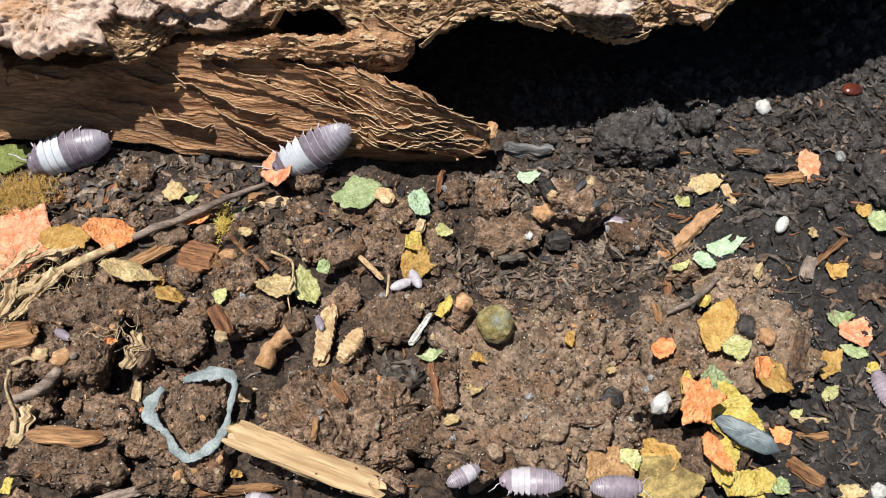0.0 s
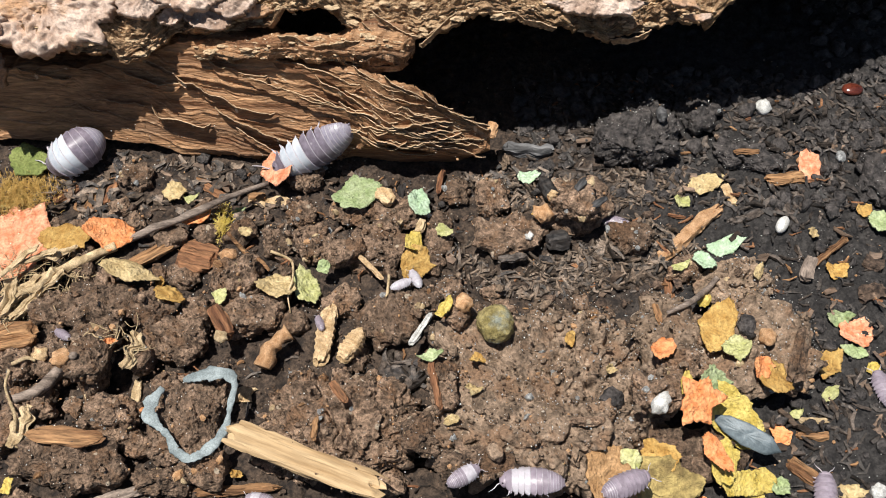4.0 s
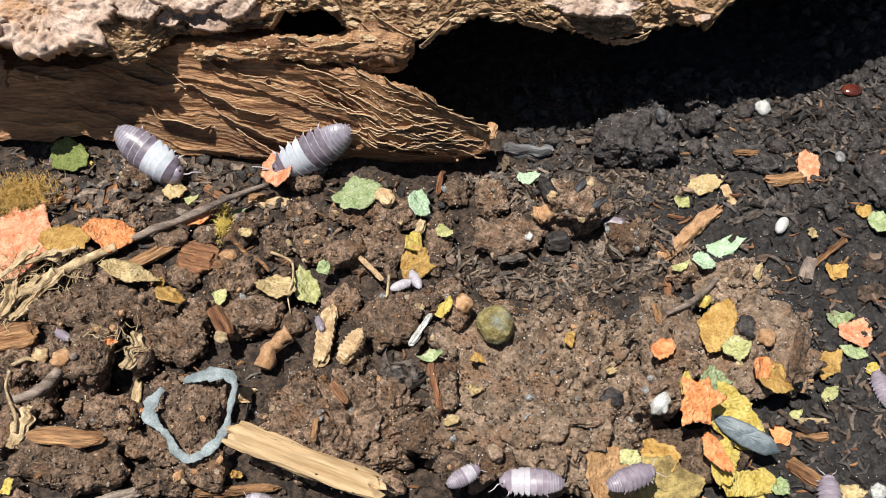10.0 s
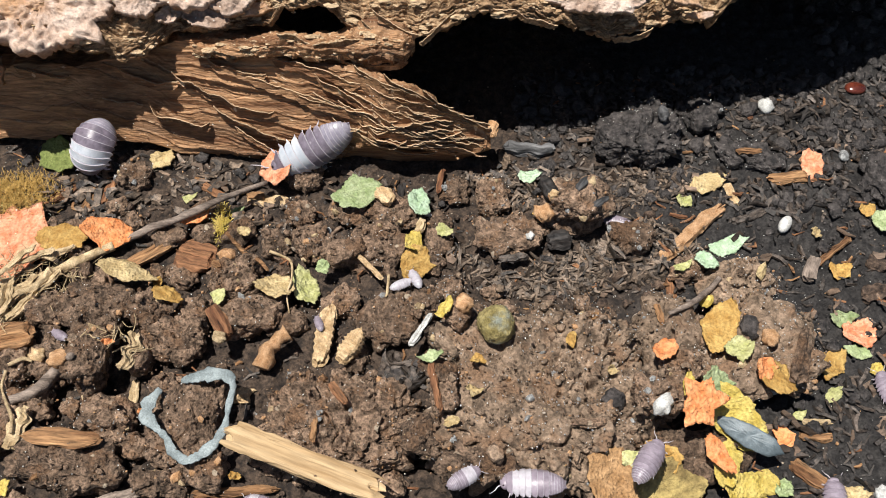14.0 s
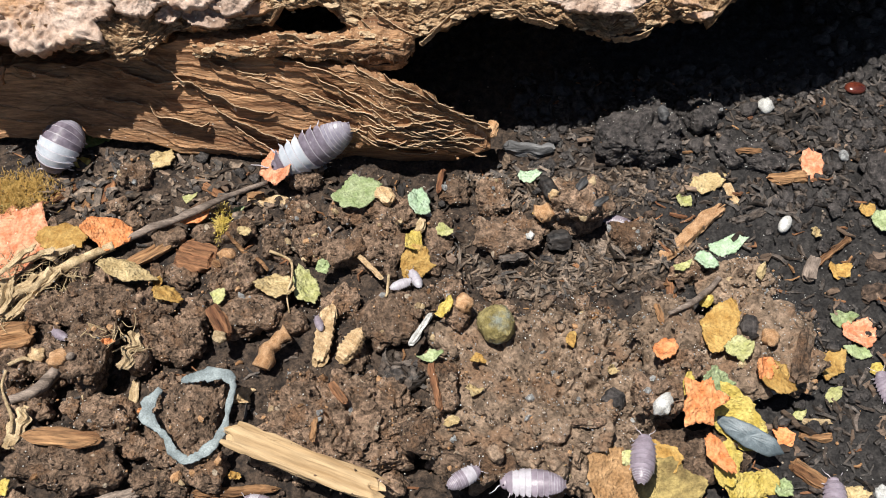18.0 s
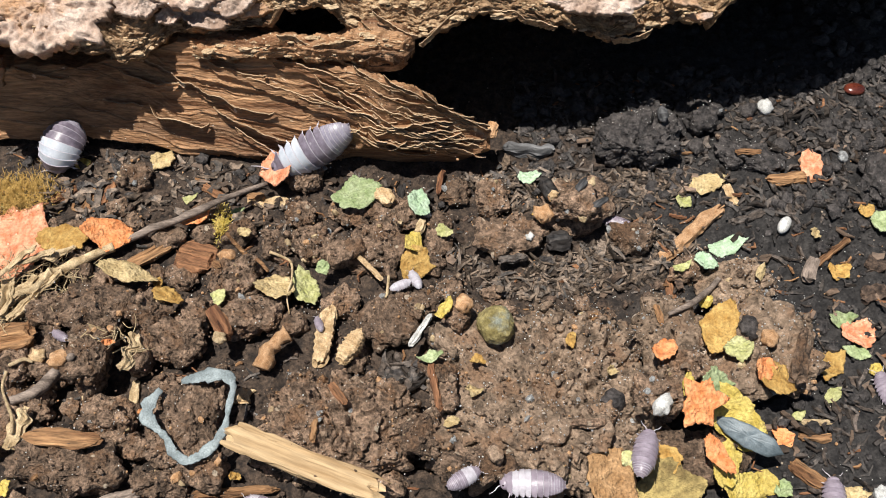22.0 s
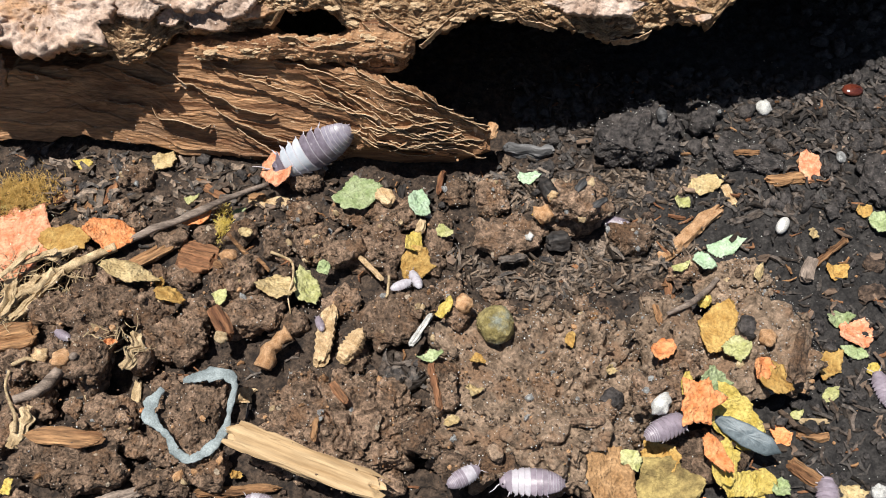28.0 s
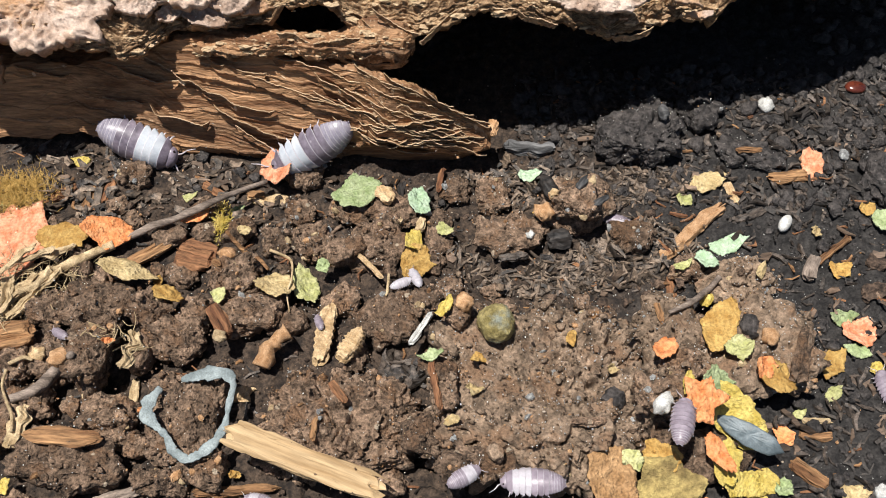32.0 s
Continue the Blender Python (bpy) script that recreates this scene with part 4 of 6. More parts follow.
for row, mat, seed in (
    ((-38.7, 7.3, 2.6, 1.8, 0), "lime", 1), ((-63.3, -0.6, 10.2, 12.4, 20), "salmon", 2), ((-56.1, -0.7, 8.0, 4.6, 0), "ochre", 3), ((-49.7, 0.3, 7.1, 5.2, 0), "orange", 4),
    ((-37.4, 3.7, 5.0, 2.6, 22), "orange", 5), ((-45.2, -7.2, 8.2, 5.2, -6), "tan", 6), ((-41.3, -7.4, 1.8, 1.8, 0), "ochre", 7), ((-38.2, -12.1, 4.6, 2.9, -11), "ochre", 8),
    ((-31.5, -11.4, 2.1, 2.6, 0), "lime", 9), ((-23.9, -9.2, 5.4, 5.7, 24), "tan", 10), ((-19.8, -8.0, 6.4, 4.6, -65), "lime", 11), ((-17.3, -6.1, 2.1, 2.2, 0), "green", 12),
    ((-57.8, 15.9, 3.1, 2.4, 0), "yellow", 13), ((-26.0, 12.5, 7.0, 5.6, -44), "salmon", 14), ((-13.3, 7.9, 8.0, 7.0, 59), "green", 15), ((-3.6, 6.3, 5.4, 3.2, -77), "mint", 16),
    ((-4.3, -0.8, 4.7, 3.1, 74), "yellow", 17), ((-4.1, -4.0, 4.7, 6.3, 0), "ochre", 18), ((0.1, 1.4, 2.6, 2.4, -35), "lime", 19), ((0.2, -17.2, 3.1, 1.9, 54), "yellow", 20),
    ((-1.5, -24.3, 3.2, 2.0, 0), "green", 21), ((13.4, 12.5, 3.4, 2.8, 0), "mint", 22), ((41.5, 11.8, 6.3, 3.9, 17), "tan", 23), ((37.4, 8.2, 2.3, 2.7, 0), "lime", 24),
    ((58.6, 15.2, 6.4, 4.4, 78), "salmon", 25), ((65.4, 6.5, 2.8, 2.4, 0), "ochre", 26), ((67.1, 4.3, 4.1, 3.6, -68), "green", 27), ((42.5, -0.0, 5.7, 3.3, 17), "mint", 28),
    ((38.2, -5.2, 4.6, 3.0, -77), "mint", 29), ((58.6, -4.4, 3.4, 3.8, 0), "ochre", 30), ((56.9, -12.8, 3.6, 2.6, 0), "green", 31), ((58.7, -15.3, 5.0, 5.0, 10), "salmon", 32),
    ((44.9, -8.1, 3.5, 1.5, 64), "tan", 33), ((37.2, -11.5, 2.3, 1.8, 22), "yellow", 34), ((37.5, -17.4, 8.9, 5.4, 64), "ochre", 35), ((39.1, -21.3, 4.1, 4.1, 0), "lime", 36),
    ((28.9, -22.1, 3.6, 3.9, 0), "orange", 37), ((53.7, -20.2, 6.6, 3.6, 68), "ochre", 38), ((57.8, -18.6, 3.7, 2.3, -22), "green", 39), ((59.5, -21.3, 2.2, 2.3, 0), "yellow", 40),
    ((43.9, -25.4, 4.4, 4.1, -72), "ochre", 42), ((42.0, -24.2, 3.4, 3.0, 0), "orange", 41), ((47.6, -27.9, 2.1, 1.3, 29), "lime", 44), ((52.6, -25.1, 2.9, 1.7, 37), "lime", 45),
    ((35.7, -36.0, 6.0, 4.0, 71), "yellow", 46), ((38.3, -38.2, 7.8, 3.8, 10), "yellow", 47), ((41.0, -37.2, 3.7, 3.1, -22), "yellow", 48), ((43.4, -38.1, 2.6, 2.8, -59), "green", 49),
    ((20.9, -38.4, 6.6, 8.6, 20), "tan_brown", 50), ((28.2, -38.8, 9.4, 7.4, 10), "olive", 51), ((23.8, -35.8, 2.6, 3.2, 57), "lime", 52),
    ((37.4, -30.0, 10.6, 6.8, -40), "yellow", 53), ((35.1, -26.5, 4.6, 4.2, 0), "green", 54), ((32.2, -30.2, 7.2, 6.3, 64), "orange", 55), ((34.4, -35.5, 6.8, 2.5, -62), "orange", 56),
    ((44.9, -31.3, 3.4, 2.3, -71), "orange", 57), ((31.1, -27.5, 4.0, 1.4, 69), "yellow", 58), ((27.8, -35.0, 5.4, 3.8, -8), "ochre", 59), ((26.8, -33.5, 1.9, 2.3, 0), "ochre", 60),
    ((27.9, -41.1, 2.6, 2.2, 0), "ochre", 61), ((21.7, -39.9, 4.6, 3.4, 62), "ochre", 78), ((30.8, -40.8, 3.6, 2.2, 8), "tan", 79), ((39.9, -38.4, 4.0, 2.6, -20), "yellow", 80), ((33.3, -39.8, 1.6, 1.4, 30), "orange", 83), ((3.7, -28.1, 2.3, 2.1, 0), "tan", 62), ((4.5, -23.7, 2.1, 2.3, 62), "ochre", 63), ((1.1, -32.6, 2.1, 1.4, 0), "tan", 64),
    ((-68.0, 7.4, 2.3, 2.7, 0), "lime", 65), ((-55.3, -38.5, 1.9, 2.2, 0), "yellow", 66), ((-26.6, -36.8, 1.8, 1.1, 0), "ochre", 67), ((-44.2, -20.7, 1.6, 0.9, 0), "orange", 68),
    ((-39.7, -27.8, 1.8, 0.9, 36), "orange", 69), ((34.6, -5.8, 2.7, 1.3, 22), "lime", 70), ((56.6, 2.0, 1.8, 2.0, 70), "tan", 71), ((14.4, 2.8, 2.2, 2.1, 0), "ochre", 72),
    ((52.0, -38.7, 3.6, 2.3, 0), "tan", 73), ((-31.9, 6.7, 2.2, 1.6, 26), "green", 74), ((-29.8, 1.0, 2.2, 1.5, 0), "tan", 75), ((22.2, -23.8, 1.5, 1.3, 0), "tan", 76), ((17.0, -19.7, 1.5, 2.3, 0), "ochre", 77),
):
    flake(*row, mat, seed, lift={4: 1.9, 5: -0.5, 22: 1.0, 53: 0.4, 54: 1.6, 55: 1.0, 56: 1.7, 57: 0.3, 59: 0.2, 61: 0.4, 47: 0.2, 48: 0.4, 36: 0.3, 41: 0.3}.get(seed, 0.1 * (seed % 2)), jag=0.13, shape=SHAPES.get(seed))


def moving_flake(mat, seed, length, width):
    v, q = flat_piece(length, width, 0.28, seed, 0.13, 0.5, 0.35)
    return tagged(new("food_flake", build("food_flake", v, q, mat)), FLAKE_WORDS[mat] + " dragged along by an isopod", "food flake", "scattered food flakes")


dragged_leaf = moving_flake("leaf", 81, 7.8, 5.2)
nibbled_leaf = moving_flake("tan", 82, 4.2, 3.6)


# ---- wood chips, sticks, twigs ----
def chip(x, y, length, width, turn, mat, seed, tall=None, name="wood_chip", label="", z=None, pitch=0, sides=20, rows=34, taper=0.35, rough=0.55, bend=0.0, lift=0.0, wob=0.12, ribs=0.0, cat="wood chip"):
    """A split piece of wood: squarish section, ragged ends, grain along it."""
    tall = tall or width * 0.6
    t = np.linspace(-1, 1, rows)
    a = np.linspace(0, 2 * math.pi, sides, endpoint=False)
    T, A = np.meshgrid(t, a, indexing="ij")
    c, s = np.cos(A), np.sin(A)
    sq = 1 / np.maximum(np.abs(c), np.abs(s)) ** 0.75
    ends = np.clip((1 - np.abs(T)) * 16, 0.0, 1) ** 0.5
    prof = (1 - taper * np.abs(T) ** 3 * (0.6 + 0.4 * vnoise(T * 2 + seed, 0, 0, seed))) * (0.25 + 0.75 * ends)
    yy = c * sq * prof * width / 2
    zz = s * sq * prof * tall / 2
    xx = T * length / 2 + 0.10 * length * vnoise(c * 2 + seed, s * 2, 4, seed + 1) * np.abs(T) ** 6
    g = rough * width * 0.35 * fbm(xx / width * 0.5 + seed, yy / width * 5, zz / width * 5, 3, seed + 2)
    g = g + ribs * width * np.sin(T * 26 + np.abs(c) * 2.5) * np.clip(1.2 - np.abs(T), 0, 1)
    yy, zz = yy + c * g, zz + s * g + bend * (T ** 2)
    yy = yy + wob * width * vnoise(T * 2.3 + seed, 1, 1, seed + 8)
    v = np.stack([xx, yy, zz], -1).reshape(-1, 3)
    n = len(v)
    v = np.concatenate([v, [v[:sides].mean(0), v[-sides:].mean(0)]])
    j = np.arange(sides)
    k = (j + 1) % sides
    caps = np.concatenate([np.stack([j, k, np.full(sides, n)], -1), np.stack([n - sides + k, n - sides + j, np.full(sides, n + 1)], -1)])
    ob = new(name, build(name, v, [grid_faces(rows, sides, True)[:, ::-1], caps], mat, smooth=False))
    zb = top(x, y, max(0.4, 0.3 * width), 60) + tall * 0.3 + lift
    ob.matrix_basis = at(x, y, zb, turn, 0, pitch)
    ca_, sa_ = math.cos(radians(turn)), math.sin(radians(turn))
    for k_step in np.linspace(-0.45, 0.45, 5):
        FOOT.append((x + k_step * length * ca_, y + k_step * length * sa_, width * 0.5 + 0.3))
    raise_top(np.stack([x + v[:, 0] * ca_ - v[:, 1] * sa_, y + v[:, 0] * sa_ + v[:, 1] * ca_, v[:, 2] + zb], -1))
    return tagged(ob, label or "brown wood chip lying on the soil", cat, "wood chips")


splint = chip(-16.9, -37.4, 19.6, 3.3, -21, "pale_wood", 3, 1.7, "wood_splint", "pale split wood splint lying across a soil clod", taper=0.3, rows=90, sides=36, lift=1.7, pitch=2, wob=0.03, rough=0.16)
for k_, (x0_, x1_, y_, z_) in enumerate(((-10.6, -2.0, -1.6, 0.55), (-2.0, 10.4, -1.4, 0.65), (3.0, 10.8, 1.4, 0.6), (-9.6, 1.0, 1.35, 0.7))):
    t_ = np.linspace(0, 1, 24)[:, None]
    b_ = np.linspace(0, 2 * math.pi, 8, endpoint=False)[None]
    w_ = (0.5 - 0.42 * np.abs(2 * t_ - 0.7) ** 2).clip(0.05) * (1 + 0.2 * vnoise(t_ * 9, k_, 0, 5))
    v_ = np.stack([x0_ + (x1_ - x0_) * t_ + 0 * b_, y_ + 0.2 * vnoise(t_ * 3, k_, 2, 6) + np.cos(b_) * w_, z_ + np.sin(b_) * w_ * 0.5], -1).reshape(-1, 3)
    part("splinter", build("splinter", v_, [grid_faces(24, 8, True), np.array([[7, 6, 5, 4, 3, 2, 1, 0], [184, 185, 186, 187, 188, 189, 190, 191]])], "pale_wood", False), splint)
chip(37.6, 2.0, 14.6, 2.0, 44, "pebble", 4, 1.7, "bark_stick", "orange-brown strip of bark on black fibres", taper=0.5, wob=0.1, rough=0.5, rows=60)
for row, mat, seed, tall, label in (
    ((-36.6, -3.1, 5.4, 4.6, -17), "chip_dark", 5, 1.6, "square reddish brown wood chip on soil"), ((-43.1, -2.1, 8.5, 2.1, 36), "chip", 6, 0.8, ""), ((-59.8, -17.2, 6.0, 4.0, 12), "chip", 7, 2.2, "orange-brown wood chip with streaked grain"),
    ((-27.6, 9.0, 5.6, 2.2, -6), "husk", 8, 0.7, "tan flat wood chip on soil"),
    ((-41.8, -25.0, 4.7, 1.1, 96), "straw", 11, 1.0, "short pale straw stub on soil"), ((-30.6, -15.8, 5.6, 2.0, -58), "chip_dark", 13, 1.8, ""),
    ((48.3, 16.4, 3.8, 0.9, 0), "chip", 14, 0.6, "thin orange-brown wood splinter on soil"), ((54.2, 12.6, 5.9, 2.0, 6), "chip", 15, 1.4, ""), ((13.8, 18.5, 7.5, 2.6, -7), "charcoal", 16, 1.3, "piece of grey-black charcoal on soil"),
    ((60.2, 26.5, 4.3, 1.2, 46), "char", 17, 1.0, "piece of grey-black charcoal on soil"), ((57.0, 22.7, 4.1, 1.1, 71), "char", 18, 1.0, "piece of grey-black charcoal on soil"), ((7.6, 16.6, 3.0, 1.5, 77), "pebble", 19, 1.2, "pinkish brown scrap of wood by the log"),
    ((47.1, -36.1, 4.8, 1.7, -37), "chip", 20, 1.2, "curled tan husk on black soil"), ((49.1, -30.9, 4.1, 1.1, 0), "chip", 21, 1.0, ""), ((49.9, -28.7, 3.8, 0.7, 0), "straw", 22, 0.6, ""), ((54.3, -4.5, 4.3, 1.8, 66), "twig", 23, 1.2, ""),
    ((58.5, -1.0, 7.4, 1.0, 40), "chip", 24, 1.0, ""), ((47.5, -21.7, 8.1, 2.0, 70), "clod", 25, 1.6, ""), ((-1.1, -27.8, 7.4, 0.8, -81), "chip_dark", 26, 1.0, "thin orange-brown wood splinter on soil"), ((33.2, -8.1, 4.8, 1.2, -85), "chip_dark", 27, 1.0, ""),
    ((30.0, -14.5, 3.2, 0.8, -80), "chip", 28, 0.8, ""), ((-13.5, -27.7, 3.5, 1.0, -51), "chip_dark", 29, 0.6, ""), ((-27.4, -24.7, 2.0, 3.1, 88), "husk", 30, 1.0, ""),
    ((-16.1, -33.2, 3.0, 0.7, 85), "chip", 32, 0.8, ""), ((-40.5, -38.7, 8.3, 1.1, 15), "twig", 33, 1.2, ""), ((-10.8, -5.3, 5.7, 0.7, -49), "husk", 34, 0.6, ""), ((-26.5, -38.5, 10.1, 1.2, 4), "chip", 35, 1.4, ""),
    ((18.3, -32.1, 4.3, 0.9, 0), "clod", 36, 1.0, ""), ((62.7, -8.5, 4.1, 2.4, 13), "humus", 38, 1.2, ""), ((64.4, -3.4, 2.8, 2.4, -26), "humus", 39, 1.2, ""),
    ((-52.3, 10.2, 4.7, 1.2, 76), "chip_dark", 40, 0.8, ""), ((-54.9, 9.1, 4.5, 1.4, 71), "chip", 41, 0.8, ""), ((-59.0, 9.6, 4.3, 1.4, 41), "chip_dark", 42, 0.8, ""), ((-36.0, 10.3, 4.1, 1.2, -34), "chip_dark", 43, 0.8, ""),
    ((-0.4, 11.5, 4.5, 0.9, 82), "chip_dark", 44, 0.8, ""), ((-6.6, 9.6, 4.6, 1.1, 87), "char", 45, 0.8, ""), ((20.5, 13.5, 4.4, 1.6, -13), "fibre", 46, 1.0, ""), ((10.3, -3.4, 4.3, 1.2, 12), "fibre", 47, 0.8, ""),
    ((45.1, 10.0, 4.1, 1.6, -74), "husk", 48, 0.8, ""), ((47.0, 5.5, 5.8, 1.2, 23), "fibre", 50, 0.8, ""), ((-29.3, 9.6, 2.7, 1.1, 0), "chip", 51, 0.6, ""),
):
    chip(*row, mat, seed, tall, label=label)

chip(17.3, -0.1, 3.6, 2.8, 12, "char", 72, 2.4, "stem_stub", "dark broken stem stub under a clod", cat="stem", wob=0.1, rough=0.4, taper=0.9, lift=0.8)
chip(-42.1, -20.6, 5.2, 1.6, 70, "straw", 74, 0.8, "dry_husk", "pale crumpled dry husk between clods", cat="husk", wob=0.5, rough=0.9, rows=50, lift=0.2)
chip(-54.7, -31.5, 5.4, 1.9, 84, "straw", 71, 0.9, "dry_husk", "pale crumpled dry husk between clods", cat="husk", wob=0.5, rough=0.9, rows=60, lift=0.3)
chip(-48.2, -33.2, 9.8, 2.6, -4, "chip", 12, 0.6, "wood_chip", "flat orange-brown wood sliver on a clod", wob=0.06, rough=0.25, lift=0.05, taper=0.8)
# ribbed seed husks standing by the clod
for row, seed in (((-16.7, -16.1, 8.2, 2.5, 78), 61), ((-12.7, -18.8, 5.1, 2.5, 58), 62)):
    chip(*row, "husk", seed, 2.0, "seed_husk", "ribbed tan seed husk standing by a clod", pitch=-18, rough=0.3, ribs=0.05, rows=90, cat="husk", lift=0.8, taper=0.7)
chip(-3.1, -16.6, 5.4, 0.8, 58, "white", 63, 0.7, "straw_bit", "thin white straw bit on soil", cat="straw", lift=1.6)
chip(-9.0, 7.1, 3.3, 2.2, -41, "husk", 64, 1.6, "grain", "tan teardrop-shaped grain on the soil", cat="grain", taper=0.8)
chip(-3.4, 2.5, 2.5, 1.2, 74, "straw", 65, 1.0, "straw_bit", "pale straw knob by a yellow flake", cat="straw")


def tube(points, radii, seed, sides=9, lump=0.2, steps=8):
    """A knotty tube through points, as vertices and faces."""
    pts = np.array(points, float)
    t = np.linspace(0, len(pts) - 1, (len(pts) - 1) * steps + 1)
    i = np.minimum(t.astype(int), len(pts) - 2)
    u = t - i
    g = np.gradient(pts, axis=0)
    h00, h10, h01, h11 = 2 * u ** 3 - 3 * u ** 2 + 1, u ** 3 - 2 * u ** 2 + u, -2 * u ** 3 + 3 * u ** 2, u ** 3 - u ** 2
    c = h00[:, None] * pts[i] + h10[:, None] * g[i] + h01[:, None] * pts[i + 1] + h11[:, None] * g[i + 1]
    r = np.interp(t, np.arange(len(radii)), radii)
    d = np.gradient(c, axis=0)
    d = d / np.linalg.norm(d, axis=1, keepdims=True)
    ref = np.where(np.abs(d[:, 2:3]) > 0.9, np.array([[1.0, 0, 0]]), np.array([[0, 0, 1.0]]))
    s = np.cross(d, ref)
    s = s / np.linalg.norm(s, axis=1, keepdims=True)
    w = np.cross(s, d)
    a = np.linspace(0, 2 * math.pi, sides, endpoint=False)
    rr = r[:, None] * (1 + lump * vnoise(t[:, None] * 3 + seed, np.cos(a)[None] * 1.5, np.sin(a)[None] * 1.5, seed))
    v = c[:, None] + rr[..., None] * (np.cos(a)[None, :, None] * s[:, None] + np.sin(a)[None, :, None] * w[:, None])
    n = len(t) * sides
    v = np.concatenate([v.reshape(-1, 3), [c[0], c[-1]]])
    j = np.arange(sides)
    k = (j + 1) % sides
    caps = np.concatenate([np.stack([k, j, np.full(sides, n)], -1), np.stack([n - sides + j, n - sides + k, np.full(sides, n + 1)], -1)])
    return v, [grid_faces(len(t), sides, True), caps]


def twig(name, points, radii, mat, seed, label, cat="twig", lump=0.25):
    x0, y0 = points[0][:2]
    pts = [(p[0] - x0, p[1] - y0, (p[2] if len(p) > 2 else top(p[0], p[1], 0.8, 70) + radii[0] * 0.6)) for p in points]
    v, q = tube(pts, radii, seed, lump=lump)
    ob = new(name, build(name, v, q, mat))
    ob.matrix_basis = at(x0, y0, 0)
    for p in points:
        FOOT.append((p[0], p[1], 1.2))
    return tagged(ob, label, cat)


twig("twig", [(-27.2, 10.0, 3.4), (-32.7, 6.7, 4.0), (-38.2, 3.1, 4.2), (-43.6, 1.6, 3.0), (-48.7, -0.3, 1.6)], [0.42, 0.48, 0.55, 0.62, 0.62], "twig", 3,
     "long thin grey-brown twig lying across the soil", lump=0.4)
twig("twig", [(-48.8, -1.4, 2.6), (-51.9, -2.9, 2.4), (-55.2, -4.9, 2.2), (-58.4, -7.1, 2.0), (-60.1, -10.3, 2.0)], [0.8, 0.75, 0.8, 0.95, 0.6], "straw", 13, "pale barkless end of a twig")
twig("twig", [(-25.1, -6.9), (-26.6, -5.2), (-29.4, -1.7), (-32.4, 0.8)], [0.25, 0.3, 0.36, 0.3], "chip", 4, "short curved reddish twig on the soil")
twig("twig", [(30.8, -15.3), (33.8, -14.0), (37.5, -9.9), (39.3, -8.4)], [0.3, 0.45, 0.5, 0.4], "twig", 5, "thin grey rootlet beside a clod")
twig("twig", [(-56.8, -27.4), (-54.0, -25.7), (-52.2, -22.7), (-48.1, -23.4)], [0.6, 0.8, 0.8, 0.5], "twig", 6, "dark broken twig on the soil")
twig("root_piece", [(-24.8, -21.7, 2.6), (-24.0, -19.6, 3.2), (-22.8, -18.1, 3.8), (-21.3, -17.1, 4.2)], [1.2, 1.25, 0.95, 1.15], "pebble", 14, "knobbly reddish brown piece of root on soil", "root", 0.5)
twig("rootlet", [(-21.6, -13.4), (-22.0, -11.0), (-21.6, -8.0), (-22.7, -3.3), (-25.6, -2.5)], [0.1, 0.12, 0.14, 0.2, 0.24], "straw", 7, "thin pale curved rootlet on the soil")
twig("rootlet", [(-58.8, -22.6), (-59.3, -24.5), (-57.1, -27.8), (-55.2, -30.4), (-54.6, -32.7)], [0.22, 0.17, 0.2, 0.26, 0.22], "straw", 8, "pale twisted dry rootlet")
twig("rootlet", [(-58.6, -21.9), (-56.9, -20.9), (-55.6, -21.2)], [0.25, 0.3, 0.2], "straw", 9, "pale twisted dry rootlet")
twig("rootlet", [(-7.9, -6.5), (-8.0, -9.7), (-8.2, -10.6)], [0.2, 0.2, 0.15], "straw", 10, "thin pale rootlet on the soil")


def strands(name, x, y, spread, count, length, radius, mat, seed, label, cat, height=1.5, flat=0.5, wild=0.9):
    """A tuft of loose fibres."""
    rng = np.random.default_rng(seed)
    vs, fs, base = [], ([], []), 0
    for _ in range(count):
        a = rng.uniform(0, 6.28)
        sx, sy = rng.normal(0, spread[0], 1)[0], rng.normal(0, spread[1], 1)[0]
        z0 = top(x + sx, y + sy, 0.6, 60)
        ln = length * rng.uniform(0.4, 1.2)
        pts = [(sx, sy, z0)]
        for s in range(3):
            a += rng.uniform(-wild, wild)
            p = pts[-1]
            pts.append((p[0] + math.cos(a) * ln / 3, p[1] + math.sin(a) * ln / 3, p[2] + rng.uniform(-flat, 1) * height / 3))
        r = radius * rng.uniform(0.5, 1.4)
        v, q = tube(pts, [r, r, r * 0.9, r * 0.5], seed, sides=4, steps=2)
        vs.append(v)
        fs[0].append(q[0] + base)
        fs[1].append(q[1] + base)
        base += len(v)
    ob = new(name, build(name, np.concatenate(vs), [np.concatenate(fs[0]), np.concatenate(fs[1])], mat))
    ob.matrix_basis = at(x, y, 0)
    return tagged(ob, label, cat, kind="stuff")


strands("moss_tuft", -66.4, 9.4, (2.4, 2.0), 2000, 1.3, 0.05, "moss", 3, "tuft of golden brown dry moss", "moss", 2.2, 0.2)
strands("moss_tuft", -33.4, 3.6, (0.45, 1.6), 420, 0.8, 0.06, "lichen", 5, "small tuft of yellow moss", "moss", 1.4, 0.2)
strands("shredded_fibre", -59.8, -6.2, (4.0, 1.4), 150, 4.2, 0.07, "straw", 6, "pale shredded dry wood fibres at a twig's end", "fibre", 1.4, wild=0.4)
strands("shredded_fibre", -62.2, -11.3, (1.6, 2.6), 120, 3.4, 0.08, "straw", 7, "pale shredded dry wood fibres", "fibre", 1.4, wild=0.4)
strands("shredded_fibre", -43.2, -19.3, (1.4, 1.0), 24, 2.6, 0.1, "straw", 8, "few pale dry fibres between clods", "fibre", 1.0)


